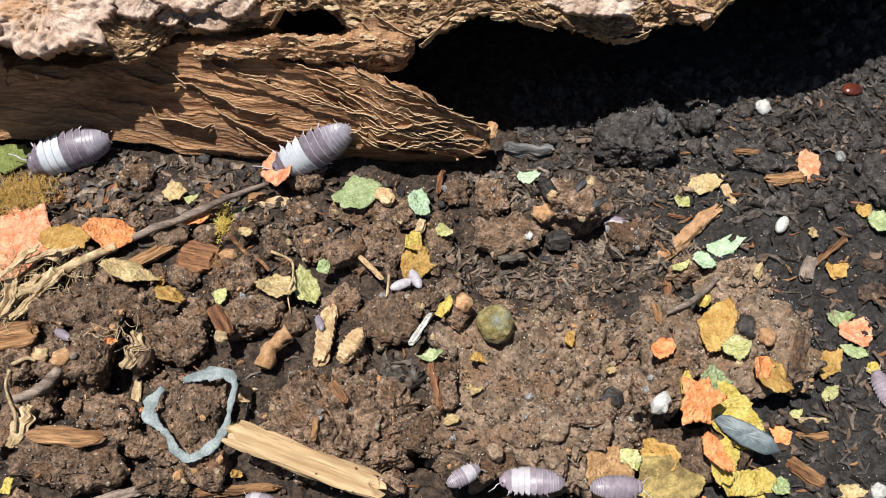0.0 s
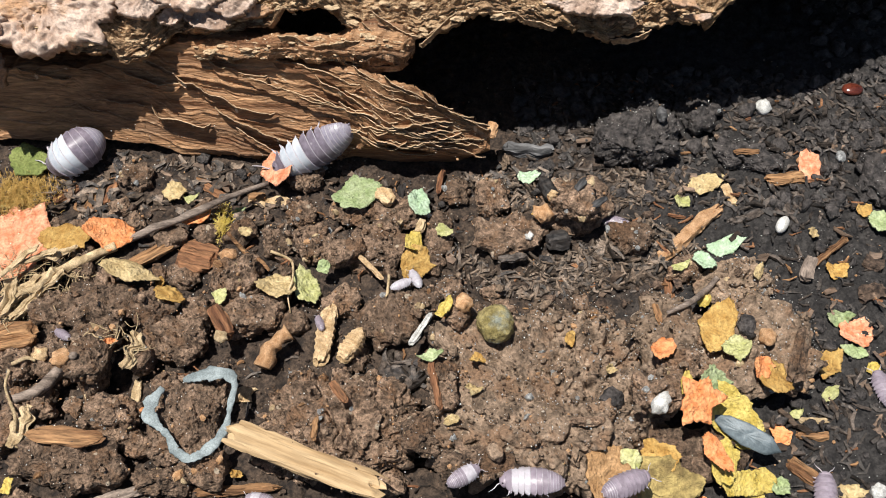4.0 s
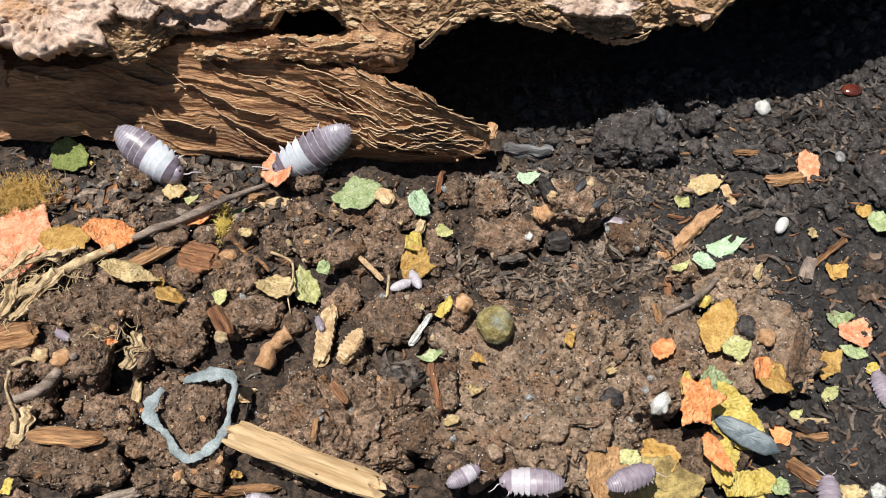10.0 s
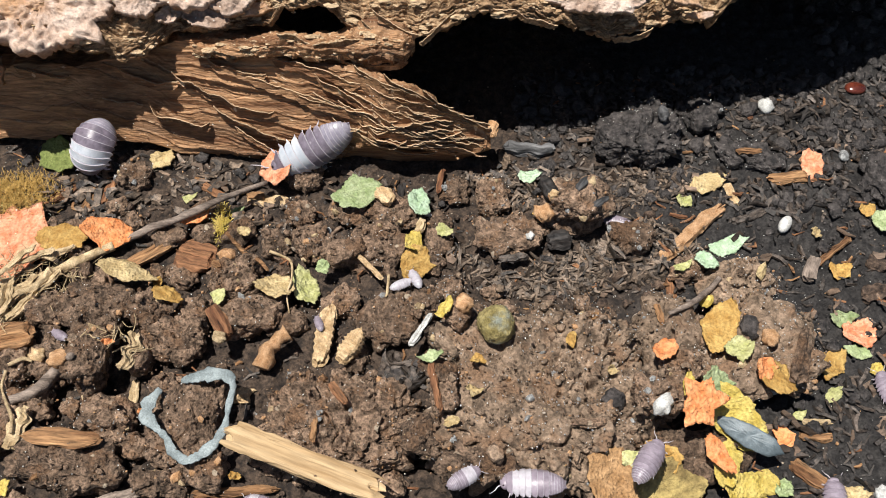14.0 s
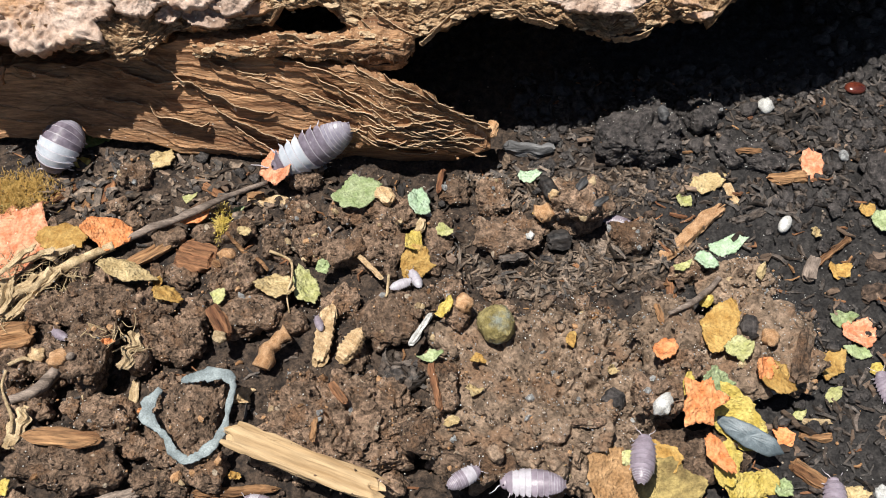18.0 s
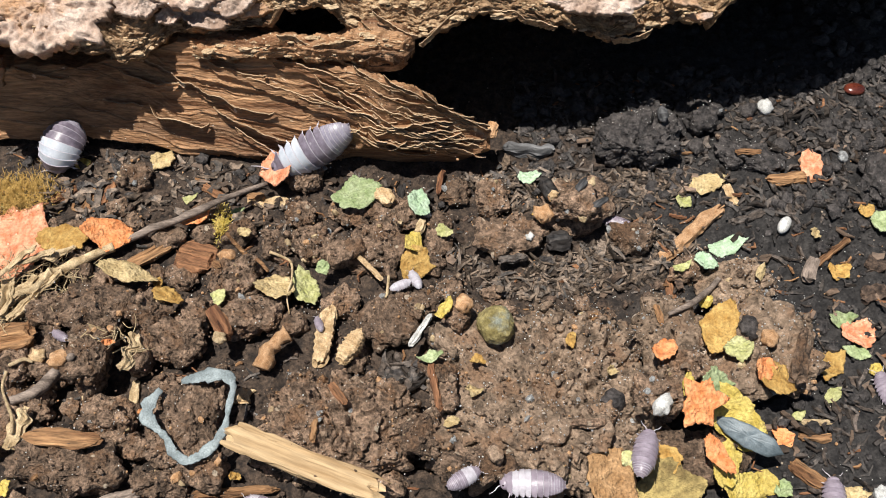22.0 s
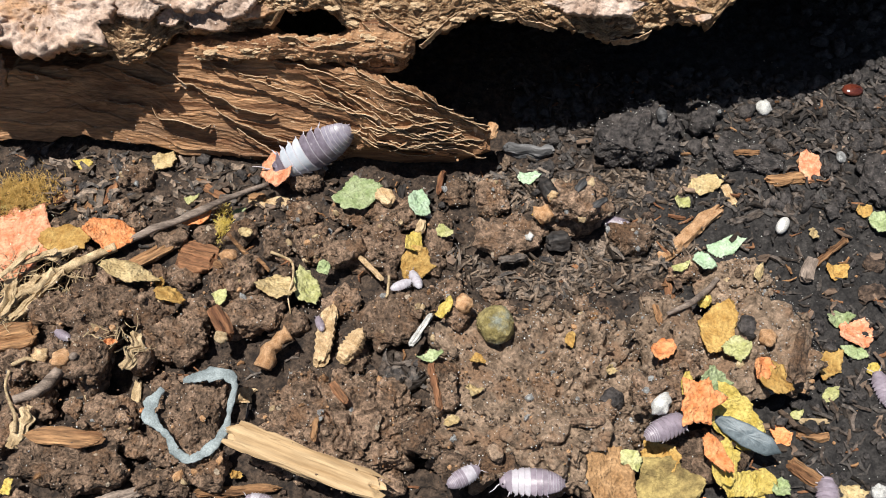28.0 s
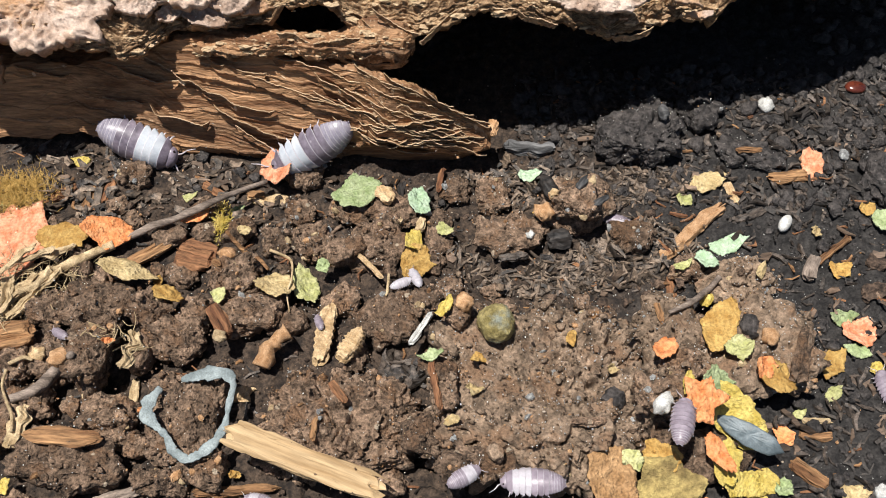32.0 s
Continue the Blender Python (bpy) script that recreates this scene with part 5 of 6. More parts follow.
for row, seed in (((-57.6, -5.0, 7.1, 1.0, 37), 1), ((-59.0, -7.4, 6.2, 1.0, 45), 2), ((-60.7, -8.7, 5.3, 0.9, 29), 3), ((-61.4, -10.5, 4.8, 0.8, 66), 4), ((-56.3, -3.5, 4.7, 0.9, 32), 5), ((-62.2, -12.5, 5.6, 0.7, 96), 6), ((-59.2, -4.5, 5.5, 0.9, 23), 7), ((-61.0, -6.1, 6.4, 0.9, 53), 8)):
    chip(*row, "straw", 400 + seed, 0.5, "straw_strip", "pale flat strip of shredded dry wood", rows=40, wob=0.6, cat="straw", bend=0.5)


for row, seed in (((-58.9, -9.2, 8.5, 1.6, 43), 1), ((-62.1, -11.7, 6.9, 1.6, 79), 2), ((-59.4, -11.8, 5.5, 1.1, 63), 4)):
    chip(*row, "straw", 430 + seed, 0.8, "dry_stalk", "crumpled pale dry stalk with a shredded end", rows=70, sides=30, wob=0.35, cat="dry stalk", rough=1.1, taper=0.6, lift=-0.2)


# ---- grey-green ring round a clod ----
RING = (((-36.7, -26.6, 6.1), 0.35), ((-37.9, -28.6, 6.1), 0.9), ((-38.0, -30.4, 6.1), 0.85), ((-36.5, -31.9, 5.9), 0.6), ((-35.0, -33.1, 5.7), 0.3), ((-34.0, -35.0, 5.7), 0.6), ((-32.0, -36.4, 5.7), 0.75),
        ((-30.4, -35.6, 5.7), 0.7), ((-28.6, -34.0, 5.9), 0.75), ((-27.6, -31.7, 6.1), 0.42), ((-27.5, -28.9, 6.3), 0.36), ((-27.2, -26.2, 6.3), 0.5), ((-28.4, -24.5, 6.3), 0.95), ((-30.9, -24.6, 6.3), 1.05), ((-32.7, -25.1, 6.3), 0.9), ((-34.2, -25.5, 6.1), 0.25))


def ring_piece():
    """A flattened dry band bent into a broken ring."""
    p = np.array([k[0] for k in RING])
    p = p - p.mean(0)
    wide = np.array([k[1] for k in RING])
    u = np.arange(len(p))
    t = np.linspace(0, len(p) - 1, 200)
    c = np.stack([np.interp(t, u, p[:, i]) for i in range(3)], -1)
    w = np.interp(t, u, wide)
    for _ in range(6):
        c[1:-1] = (c[:-2] + 2 * c[1:-1] + c[2:]) / 4
    d = np.gradient(c, axis=0)
    n = np.stack([-d[:, 1], d[:, 0]], -1)
    n = n / np.maximum(np.linalg.norm(n, axis=1, keepdims=True), 1e-6)
    b = np.linspace(0, 2 * math.pi, 12, endpoint=False)
    w = w * (1 + 0.25 * vnoise(t * 2.1, 0, 2, 9) + 0.16 * vnoise(t * 6, 0, 3, 10))
    B = np.cos(b)[None] * w[:, None]
    Z = np.sin(b)[None] * (0.2 + 0.05 * vnoise(t * 3, 0, 4, 3))[:, None] + c[:, 2:] + 0.35 * B * vnoise(t * 0.8, 2, 2, 5)[:, None] + 0.1 * vnoise(t[:, None] * 4, b[None] * 2, 1, 8)
    v = np.stack([c[:, :1] + n[:, :1] * B, c[:, 1:2] + n[:, 1:] * B, Z], -1).reshape(-1, 3)
    caps = np.concatenate([np.arange(12)[None, ::-1], 199 * 12 + np.arange(12)[None]])
    v = np.concatenate([v, [v[:12].mean(0), v[-12:].mean(0)]])
    j = np.arange(12)
    k = (j + 1) % 12
    caps = np.concatenate([np.stack([k, j, np.full(12, 2400)], -1), np.stack([2388 + j, 2388 + k, np.full(12, 2401)], -1)])
    return build("leaf_ring", v, [grid_faces(200, 12, True), caps], "grey_green")


ring = new("leaf_ring", ring_piece())
ring.matrix_basis = at(*np.array([k[0] for k in RING]).mean(0))
tagged(ring, "grey-green broken ring of dried leaf round a soil clod", "leaf ring")

# ---- grey curved shard, round bodies, seeds ----
v_, q_ = flat_piece(9.4, 3.8, 0.5, 91, 0.03, -0.5, 0.05, shape=(1.0, 0.9, 0.75, 0.85, 1.1, 0.8, 0.8, 0.95))
v_[:, 2] += 0.09 * v_[:, 1] ** 2 * -1
shard = new("grey_shard", build("grey_shard", v_, q_, "slate"))
shard.matrix_basis = at(38.9, -32.6, 5.0, -32, 34, 0)
FOOT.append((39.5, -31.9, 4.2))
tagged(shard, "curved blue-grey shard leaning under yellow and orange flakes", "shard")


def pellet(name, x, y, length, width, turn, mat, seed, label, cat, tall=None, rough=0.26, level=3, lift=0.0, z=None):
    v, q = ICO[level]
    tall = tall or width
    w = v * np.array([length / 2, width / 2, tall / 2]) * (1 + rough * fbm(v[:, 0] * 2 + seed, v[:, 1] * 2, v[:, 2] * 2, 3, seed))[:, None]
    ob = new(name, build(name, w, q, mat))
    zb = top(x, y, 0.3 * width, 50) + 0.36 * tall + lift
    ob.matrix_basis = at(x, y, zb, turn)
    FOOT.append((x, y, 0.5 * length))
    return tagged(ob, label, cat)


pellet("puffball", 7.0, -18.8, 5.2, 5.3, 88, "fungus", 3, "round olive and blue-grey fungus ball on a clod", "fungus", 4.6, 0.17, 4, lift=0.4)
pellet("grit_stone", 27.5, -30.2, 3.0, 2.1, 62, "white", 4, "whitish crystalline stone in a clod", "stone", 2.4, 0.28, lift=-0.6)
pellet("pebble", 16.6, 5.6, 2.4, 1.4, -50, "pebble", 22, "orange-brown pebble on a clod", "pebble", 1.3, 0.35, lift=-0.2)
pellet("pebble", 16.2, 3.9, 1.6, 1.3, 20, "husk", 23, "small tan pebble on a clod", "pebble", 1.1, 0.35, lift=-0.2)
pellet("dark_pebble", 20.3, 5.2, 3.0, 1.3, 55, "charcoal", 24, "blue-black sliver of charcoal in a clod", "pebble", 0.9, 0.3, lift=-0.1)
pellet("dark_pebble", 22.8, 2.2, 3.0, 1.2, 40, "charcoal", 25, "blue-black sliver of charcoal in a clod", "pebble", 0.9, 0.3, lift=-0.1)
pellet("grit_stone", 22.0, 6.5, 2.6, 1.0, 70, "straw", 26, "tan splinter-like grit in a clod", "stone", 0.9, 0.35, lift=-0.1)
pellet("grit_stone", 12.8, -0.7, 1.2, 1.2, 0, "white", 27, "small white crumb on a clod", "stone", 1.0, 0.4, lift=-0.15)
pellet("pebble", -50.0, -23.5, 2.9, 2.2, 20, "pebble", 28, "pinkish brown pebble between clods", "pebble", 1.8, 0.35)
pellet("grit_stone", -30.2, -18.6, 1.8, 1.8, 0, "straw", 29, "pale tan grit on a clod", "stone", 1.5, 0.45, lift=-0.2)
pellet("grit_stone", -55.5, -20.0, 2.4, 2.0, 40, "husk", 30, "tan rough crumb on a clod", "stone", 1.6, 0.5, lift=-0.3)
pellet("dark_pebble", 22.1, -28.0, 3.2, 2.9, 0, "dark_clod", 5, "dark grey pebble in a clod", "pebble", 2.2, 0.22, lift=-1.0)
pellet("dark_pebble", 41.6, -17.2, 2.5, 3.6, 0, "dark_clod", 6, "dark grey pebble in a clod", "pebble", 2.2, 0.22, lift=-1.0)
pellet("grit_stone", 9.6, 16.2, 1.7, 2.7, 15, "grey_clod", 19, "greyish stone by the tip of the log", "stone", 1.7, 0.6)
pellet("pebble", 2.7, -16.6, 2.4, 2.6, 0, "pebble", 7, "orange-brown round pebble on soil", "pebble", 2.2)
pellet("pebble", 15.0, 2.7, 2.7, 2.8, 62, "pebble", 8, "tan worn pebble at a clod's edge", "pebble", 2.0, 0.4, lift=-0.5)
pellet("pebble", -31.6, -3.7, 2.7, 2.2, 0, "pebble", 9, "small pinkish pebble on soil", "pebble", 1.6)
pellet("pebble", 43.5, -19.5, 2.3, 2.3, 0, "pebble", 10, "small pinkish pebble on soil", "pebble", 2.0)
pellet("white_egg", 51.9, 3.4, 3.4, 1.8, 56, "white", 11, "white oval egg-like bead on black soil", "bead", 2.0, 0.03)
pellet("white_bead", 53.6, 27.8, 2.5, 3.1, 0, "white", 12, "white rough crumb on black soil", "bead", 2.2, 0.2)
pellet("grey_bead", 64.4, 17.5, 1.6, 2.2, 0, "quartz", 13, "small grey round bead on black soil", "bead", 1.6, 0.05)
pellet("white_bead", 55.5, -38.9, 2.2, 1.9, 0, "white", 14, "white rough crumb on black soil", "bead", 2.0, 0.3)
pellet("brown_seed", 70.0, 32.6, 3.7, 2.7, 0, "seed", 15, "glossy reddish brown seed on black soil", "seed", 1.5, 0.03)
pellet("dark_pebble", 15.9, 7.3, 2.4, 4.6, 24, "char", 16, "black glossy pebble beside a clod", "pebble", 1.8)
pellet("dark_pebble", 34.6, 20.6, 1.8, 2.7, 0, "charcoal", 17, "blue-grey pebble on a dark clod", "pebble", 2.0)
pellet("grit_stone", 6.3, -37.2, 1.8, 2.6, 21, "grey_clod", 18, "grey-green stone in a clod's side", "stone", 2.0, 0.25)


# ---- isopods ----
def arc_plate(s0, s1, prof, span, tip_gap, rows=6, cols=25, flare=0.03, thick=0.05, rim=True, rim_wide=0.09, splay=0.0):
    """One arched back plate between two stations of the body; prof(s) gives half width and height; the lower ends narrow to rounded teeth."""
    t = np.concatenate([[0], np.linspace(rim_wide, 1, rows - 1)])[:, None]
    a = np.linspace(-span, span, cols)[None]
    e = np.abs(a / span) ** 6
    ends = np.abs(a / span) ** 2.6
    mid = (s0 + s1) / 2 - 0.1 * (s1 - s0)
    s = s0 + (s1 - s0) * t
    s = s + (mid - s) * np.clip(0.26 * tip_gap * ends + 0.5 * tip_gap * e ** 3, 0, 0.9) - 0.014 * ends
    hw, hh = prof(s0 + (s1 - s0) * t + 0 * a)
    k = 1 + flare * (1 - t) ** 1.5 - 0.012 * t
    y, z = np.sin(a) * hw * k * (1 + splay * ends), np.cos(a) * hh * k
    out = np.stack(np.broadcast_arrays(s, y, z), -1)
    inn = np.stack(np.broadcast_arrays(s, y * (1 - thick), z * (1 - thick) - 0.002), -1)
    v = np.concatenate([out.reshape(-1, 3), inn.reshape(-1, 3)])
    n = rows * cols
    o = grid_faces(rows, cols)
    edge = np.concatenate([np.arange(cols), np.arange(1, rows) * cols + cols - 1, (rows - 1) * cols + np.arange(cols - 2, -1, -1), np.arange(rows - 2, 0, -1) * cols])
    nx = np.roll(edge, -1)
    side = np.stack([nx, edge, edge + n, nx + n], -1)
    q = np.concatenate([o, o[:, ::-1] + n, side])
    slots = np.zeros(len(q), int)
    if rim:
        slots[: cols - 1] = 1
        slots[2 * len(o):] = 1
    return v, q, slots


def isopod_prof(s):
    # full in front, drawn to a blunt point behind
    u = np.where(s > 0.02, (s - 0.02) / 0.48, (0.02 - s) / 0.52)
    u = np.clip(u, 0, 1)
    p = np.where(s > 0.02, 3.2, 2.25)
    return 0.205 * np.power(np.clip(1 - u ** p, 0.02, 1), 0.55), 0.195 * np.power(np.clip(1 - u ** p, 0.03, 1), 0.55)


CURL = {}  # the parts of each body, with their stations along it


def isopod(length, colours, label, antenna=1.0):
    """A woodlouse with head, seven body plates, tail plates, feelers, eyes and legs; x is forwards, its origin at its feet."""
    root = new("isopod")
    tagged(root, label, "isopod", "isopods")
    L = length
    foot = 0.035

    def put(name, v, q, mats, slots=None, lab=""):
        return part(name, build(name, (np.asarray(v) + np.array([0, 0, foot])) * L, q, mats, True, slots), root, None, lab)

    grey, white, rimc, tail = colours
    curl = CURL.setdefault(root.name, [])
    # belly
    v, q = ICO[3]
    for c in (-0.22, 0.0, 0.22):
        k = 1.0 if c == 0 else 0.86
        bv = np.stack([c + v[:, 0] * 0.17, v[:, 1] * 0.19 * k, np.where(v[:, 2] > 0, v[:, 2] * 0.172 * k, v[:, 2] * 0.02)], -1)
        curl.append((put("belly", bv, q, "limb"), c))
    # head
    hv = v * np.array([0.085, 0.135, 0.09]) + np.array([0.405, 0, 0.045])
    head = put("head", hv, q, grey)
    curl.append((head, 0.40))
    for side in (-1, 1):
        ev = ICO[2][0] * 0.018 + np.array([0.435, side * 0.095, 0.085])
        part("eye", build("eye", (ev + np.array([0, 0, foot])) * L, ICO[2][1], "eye"), head)
    stations = [0.40, 0.315, 0.225, 0.135, 0.045, -0.045, -0.135, -0.215]
    for i in range(7):
        colour = grey if i == 0 or i > 3 else white
        v, q, sl = arc_plate(stations[i + 1] - 0.012, stations[i] + 0.004, isopod_prof, 1.5, 1.0, rows=7, cols=35, flare=0.05, splay=0.17, rim_wide=0.055)
        plate = put("back_plate", v, q, (colour, rimc if colour != white else (white if white == grey else "shell_pale")), sl, "white back plate" if colour == white and white != grey else "")
        curl.append((plate, (stations[i] + stations[i + 1]) / 2))
    tails = np.linspace(-0.215, -0.42, 6)
    for i in range(5):
        v, q, sl = arc_plate(tails[i + 1] - 0.010, tails[i] + 0.004, isopod_prof, 1.5, 0.3, rows=5, cols=25, flare=0.05, rim_wide=0.1, splay=0.08)
        curl.append((put("tail_plate", v, q, (tail, rimc), sl), (tails[i] + tails[i + 1]) / 2))
    v, q, sl = arc_plate(-0.485, -0.415, isopod_prof, 1.4, 0.2, rows=5, cols=17, flare=-0.1)
    curl.append((put("tail_tip", v, q, (tail, rimc), sl), -0.44))
    for side in (-1, 1):
        v, q = tube([(0.46, side * 0.05, 0.03), (0.52, side * 0.10, 0.045), (0.56, side * 0.15, 0.03), (0.56 + 0.08 * antenna, side * (0.15 + 0.05 * antenna), 0.01)],
                    [0.010, 0.009, 0.007, 0.004], 3, sides=7, steps=4, lump=0.1)
        curl.append((put("antenna", v, q, "limb"), 0.40))
        v, q = tube([(-0.455, side * 0.04, 0.02), (-0.485, side * 0.055, 0.015), (-0.50, side * 0.06, 0.01)], [0.014, 0.012, 0.004], 4, sides=6, steps=3, lump=0.1)
        curl.append((put("tail_spur", v, q, grey), -0.44))
        for i in range(7):
            x0 = 0.33 - i * 0.09
            v, q = tube([(x0, side * 0.12, 0.01), (x0 + 0.01, side * 0.20, 0.02), (x0 + 0.015 * (3 - i) * 0.5, side * 0.225, -0.008), (x0 + 0.012 * (3 - i), side * 0.23, -0.034)],
                        [0.012, 0.011, 0.008, 0.004], 5, sides=6, steps=3, lump=0.05)
            curl.append((put("leg", v, q, "limb"), x0))
    return root


def crawl(head, tail, length, roll=0.0):
    """The pose of an isopod whose head and tail ends are at these places."""
    h, t = Vector(head), Vector(tail)
    fwd = (h - t).normalized()
    side = Vector((0, 0, 1)).cross(fwd).normalized()
    upw = fwd.cross(side)
    m = Matrix((fwd, side, upw)).transposed()
    m = m @ Matrix.Rotation(radians(roll), 3, "X")
    mid = (h + t) / 2 - (0.43 * m.col[2] + 0.57 * Vector((0, 0, 1))) * (0.11 * length)
    return Matrix.Translation(mid * MM) @ m.to_4x4()


def lying(x, y, length, turn, z=None, roll=0.0, pitch=0.0):
    zz = top(x, y, 0.2 * length, 82) if z is None else z
    return at(x, y, zz + 0.04 * length, turn, roll, -pitch)


PANDA = ("shell_grey", "shell_white", "shell_rim", "shell_tail")
LILAC = ("shell_lilac", "shell_lilac", "shell_pale", "shell_lilac")
PALE = ("shell_pale", "shell_pale", "shell_white", "shell_pale")
walker = isopod(13.8, PANDA, "grey-purple isopod with a white band feeding by the log")
sitter = copy_thing(walker, crawl(*((-26.5, 13.6, 3.0), (-14.2, 16.5, 9.8)), 13.8, -80) @ Matrix.Scale(1.08, 4))
tagged(sitter, "grey-purple isopod with a white band on an orange flake")
grazer = isopod(6.5, LILAC, "small pale lilac isopod crawling over food flakes")
comer = copy_thing(grazer, at(0, 0, 0))
tagged(comer, "small pale lilac isopod on black soil")


def sized(source, k, m, label):
    ob = copy_thing(source, m @ Matrix.Scale(k, 4))
    return tagged(ob, label)


YOUNG = ("shell_lilac", "shell_pale", "shell_pale", "shell_lilac")
young = isopod(8.2, YOUNG, "half-grown lilac isopod with pale band beside a clod")
young.matrix_basis = lying(10.8, -40.0, 9.4, 178, None, 12)
sized(young, 0.56, lying(2.4, -40.0, 5, 30, None, 20), "curled small grey and white isopod beside a clod")
sized(young, 0.5, lying(-23.1, -40.1, 6, 170), "small grey and white isopod at a clod's foot")
sized(grazer, 0.95, lying(60.1, -24.7, 6.2, 100), "small pale lilac isopod on black soil")
sized(grazer, 0.75, lying(-52.2, 2.5, 5, 30, 1.5, 0), "small pale lilac isopod half under an orange flake")
sized(grazer, 0.8, lying(26.8, 4.2, 5, 160, 0.3), "small grey isopod among black fibres")
sized(grazer, 0.45, lying(-52.9, -17.0, 3, 150), "tiny pale isopod between clods")
sized(grazer, 0.4, lying(-17.3, -15.1, 2.6, 110), "tiny pale isopod between clods")
tiny = isopod(3.4, PALE, "tiny whitish isopod nibbling an ochre flake")
tiny.matrix_basis = lying(-6.1, -8.5, 3.4, 25)
copy_thing(tiny, lying(-4.0, -7.3, 3.4, 115))

# ---- loose stuff, clear of the things ----
FEET = np.array(FOOT)
ALL_FEET = np.array(FOOT + CLOD_FOOT)


def clear(x, y, k, clods):
    f = ALL_FEET if clods else FEET
    return bool(np.all((f[:, 0] - x) ** 2 + (f[:, 1] - y) ** 2 > (f[:, 2] * k) ** 2))


def scatter(name, count, shape, mat, seed, label, cat, zone=None, keep=0.85, box=(-92, 92, -48, 34), clods=True, high=0.0):
    rng = np.random.default_rng(seed)
    vs, fs, base, made = [], [], 0, 0
    while made < count:
        made += 1
        x, y = rng.uniform(box[0], box[1]), rng.uniform(box[2], box[3])
        if (y > (16.5 if x > -34 else 19.5) and x < 12) or (keep and not clear(x, y, keep, clods)):
            continue
        if zone is not None and bool(dark_zone(np.float64(x), np.float64(y))) != zone:
            continue
        z = top(x, y, 0.4, 60)
        above = z - H[int((y + 52) / STEP), int((x + 100) / STEP)]
        if (clods and above > 1.0) or above < high:
            continue
        v, q = shape(rng)
        v = v + np.array([x, y, z])
        vs.append(v)
        fs.append(q + base)
        base += len(v)
    ob = new(name, build(name, np.concatenate(vs), np.concatenate(fs), mat, smooth=not any(w in name for w in ("fibre", "grit", "shreds"))))
    return tagged(ob, label, cat, kind="stuff")


LUMPS = []
for i_ in range(16):
    v_, q_ = ICO[2]
    LUMPS.append((v_ * (1 + 0.42 * fbm(v_[:, 0] * 1.4 + i_ * 5, v_[:, 1] * 1.4, v_[:, 2] * 1.4, 3, i_, 0.7))[:, None], q_))


SMALL_LUMPS = []
for i_ in range(16):
    v_, q_ = ICO[2]
    SMALL_LUMPS.append((v_ * (1 + 0.5 * fbm(v_[:, 0] * 1.6 + i_ * 5, v_[:, 1] * 1.6, v_[:, 2] * 1.6, 2, i_ + 70, 0.7))[:, None], q_))


def crumb(r0, r1, lumps=LUMPS):
    def shape(rng):
        v, q = lumps[rng.integers(16)]
        r = r0 + (r1 - r0) * rng.random() ** 2.5
        a = rng.uniform(0, 6.28)
        c, s = math.cos(a), math.sin(a)
        w = v * np.array([1, rng.uniform(0.6, 1), rng.uniform(0.5, 0.85)]) * r
        return np.stack([w[:, 0] * c - w[:, 1] * s, w[:, 0] * s + w[:, 1] * c, w[:, 2] + 0.25 * r], -1), q
    return shape


BOX_Q = np.array([[0, 1, 5, 4], [1, 2, 6, 5], [2, 3, 7, 6], [3, 0, 4, 7], [4, 5, 9, 8], [5, 6, 10, 9], [6, 7, 11, 10], [7, 4, 8, 11], [3, 2, 1, 0], [8, 9, 10, 11]])


def sliver(l0, l1, w0, w1, flat=(0.4, 0.9)):
    def shape(rng):
        ln, w = rng.uniform(l0, l1), rng.uniform(w0, w1)
        h = w * rng.uniform(*flat)
        bend = rng.normal(0, 0.2) * ln
        sq = np.array([[-1, -1], [1, -1], [1, 1], [-1, 1]]) * np.array([w, h]) / 2
        v = np.concatenate([np.concatenate([np.full((4, 1), t * ln / 2), sq * k + np.array([bend * (1 - t * t), 0])], 1) for t, k in ((-1, rng.uniform(0.4, 1)), (0, 1.0), (1, rng.uniform(0.3, 0.9)))])
        m = np.array(Euler((rng.uniform(-0.6, 0.6), rng.normal(0, 0.25), rng.uniform(0, 6.28))).to_matrix())
        return v @ m.T + np.array([0, 0, 0.12 + 0.3 * h]), BOX_Q
    return shape


def grain(r0, r1):
    v0, q0 = ICO[1]

    def shape(rng):
        r = rng.uniform(r0, r1)
        return v0 * r * rng.uniform(0.6, 1.3, (1, 3)) + np.array([0, 0, 0.05]), q0
    return shape


scatter("soil_crumbs", 3000, crumb(0.3, 1.2), "humus", 3, "loose brown soil crumbs of many sizes", "soil crumbs", False)
scatter("dark_crumbs", 2600, crumb(0.3, 1.2), "dark_clod", 4, "loose blackish soil crumbs", "soil crumbs", True)
scatter("black_fibre", 5200, sliver(1.0, 3.2, 0.25, 0.6), "fibre", 5, "black shredded plant fibres strewn on the soil", "fibres", True, 1.0)
scatter("black_fibre", 1800, sliver(1.0, 3.4, 0.2, 0.5), "fibre", 6, "dark shredded plant fibres between crumbs", "fibres", False, 0.9)
scatter("black_fibre", 420, sliver(1.6, 3.8, 0.45, 1.0), "fibre", 14, "dark shredded plant fibres in a narrow gully", "fibres", None, 1.0, (-10.5, 0.5, -31, -12))
scatter("black_fibre", 3600, sliver(1.2, 3.8, 0.22, 0.6), "shred", 12, "black shredded plant fibres in a hollow of the soil", "fibres", True, 1.1, (0, 38, -9, 14))
scatter("black_fibre", 2600, sliver(1.0, 3.4, 0.3, 0.8), "fibre", 31, "black shredded plant fibres before the hollow log", "fibres", True, 1.0, (2, 92, 6, 35))
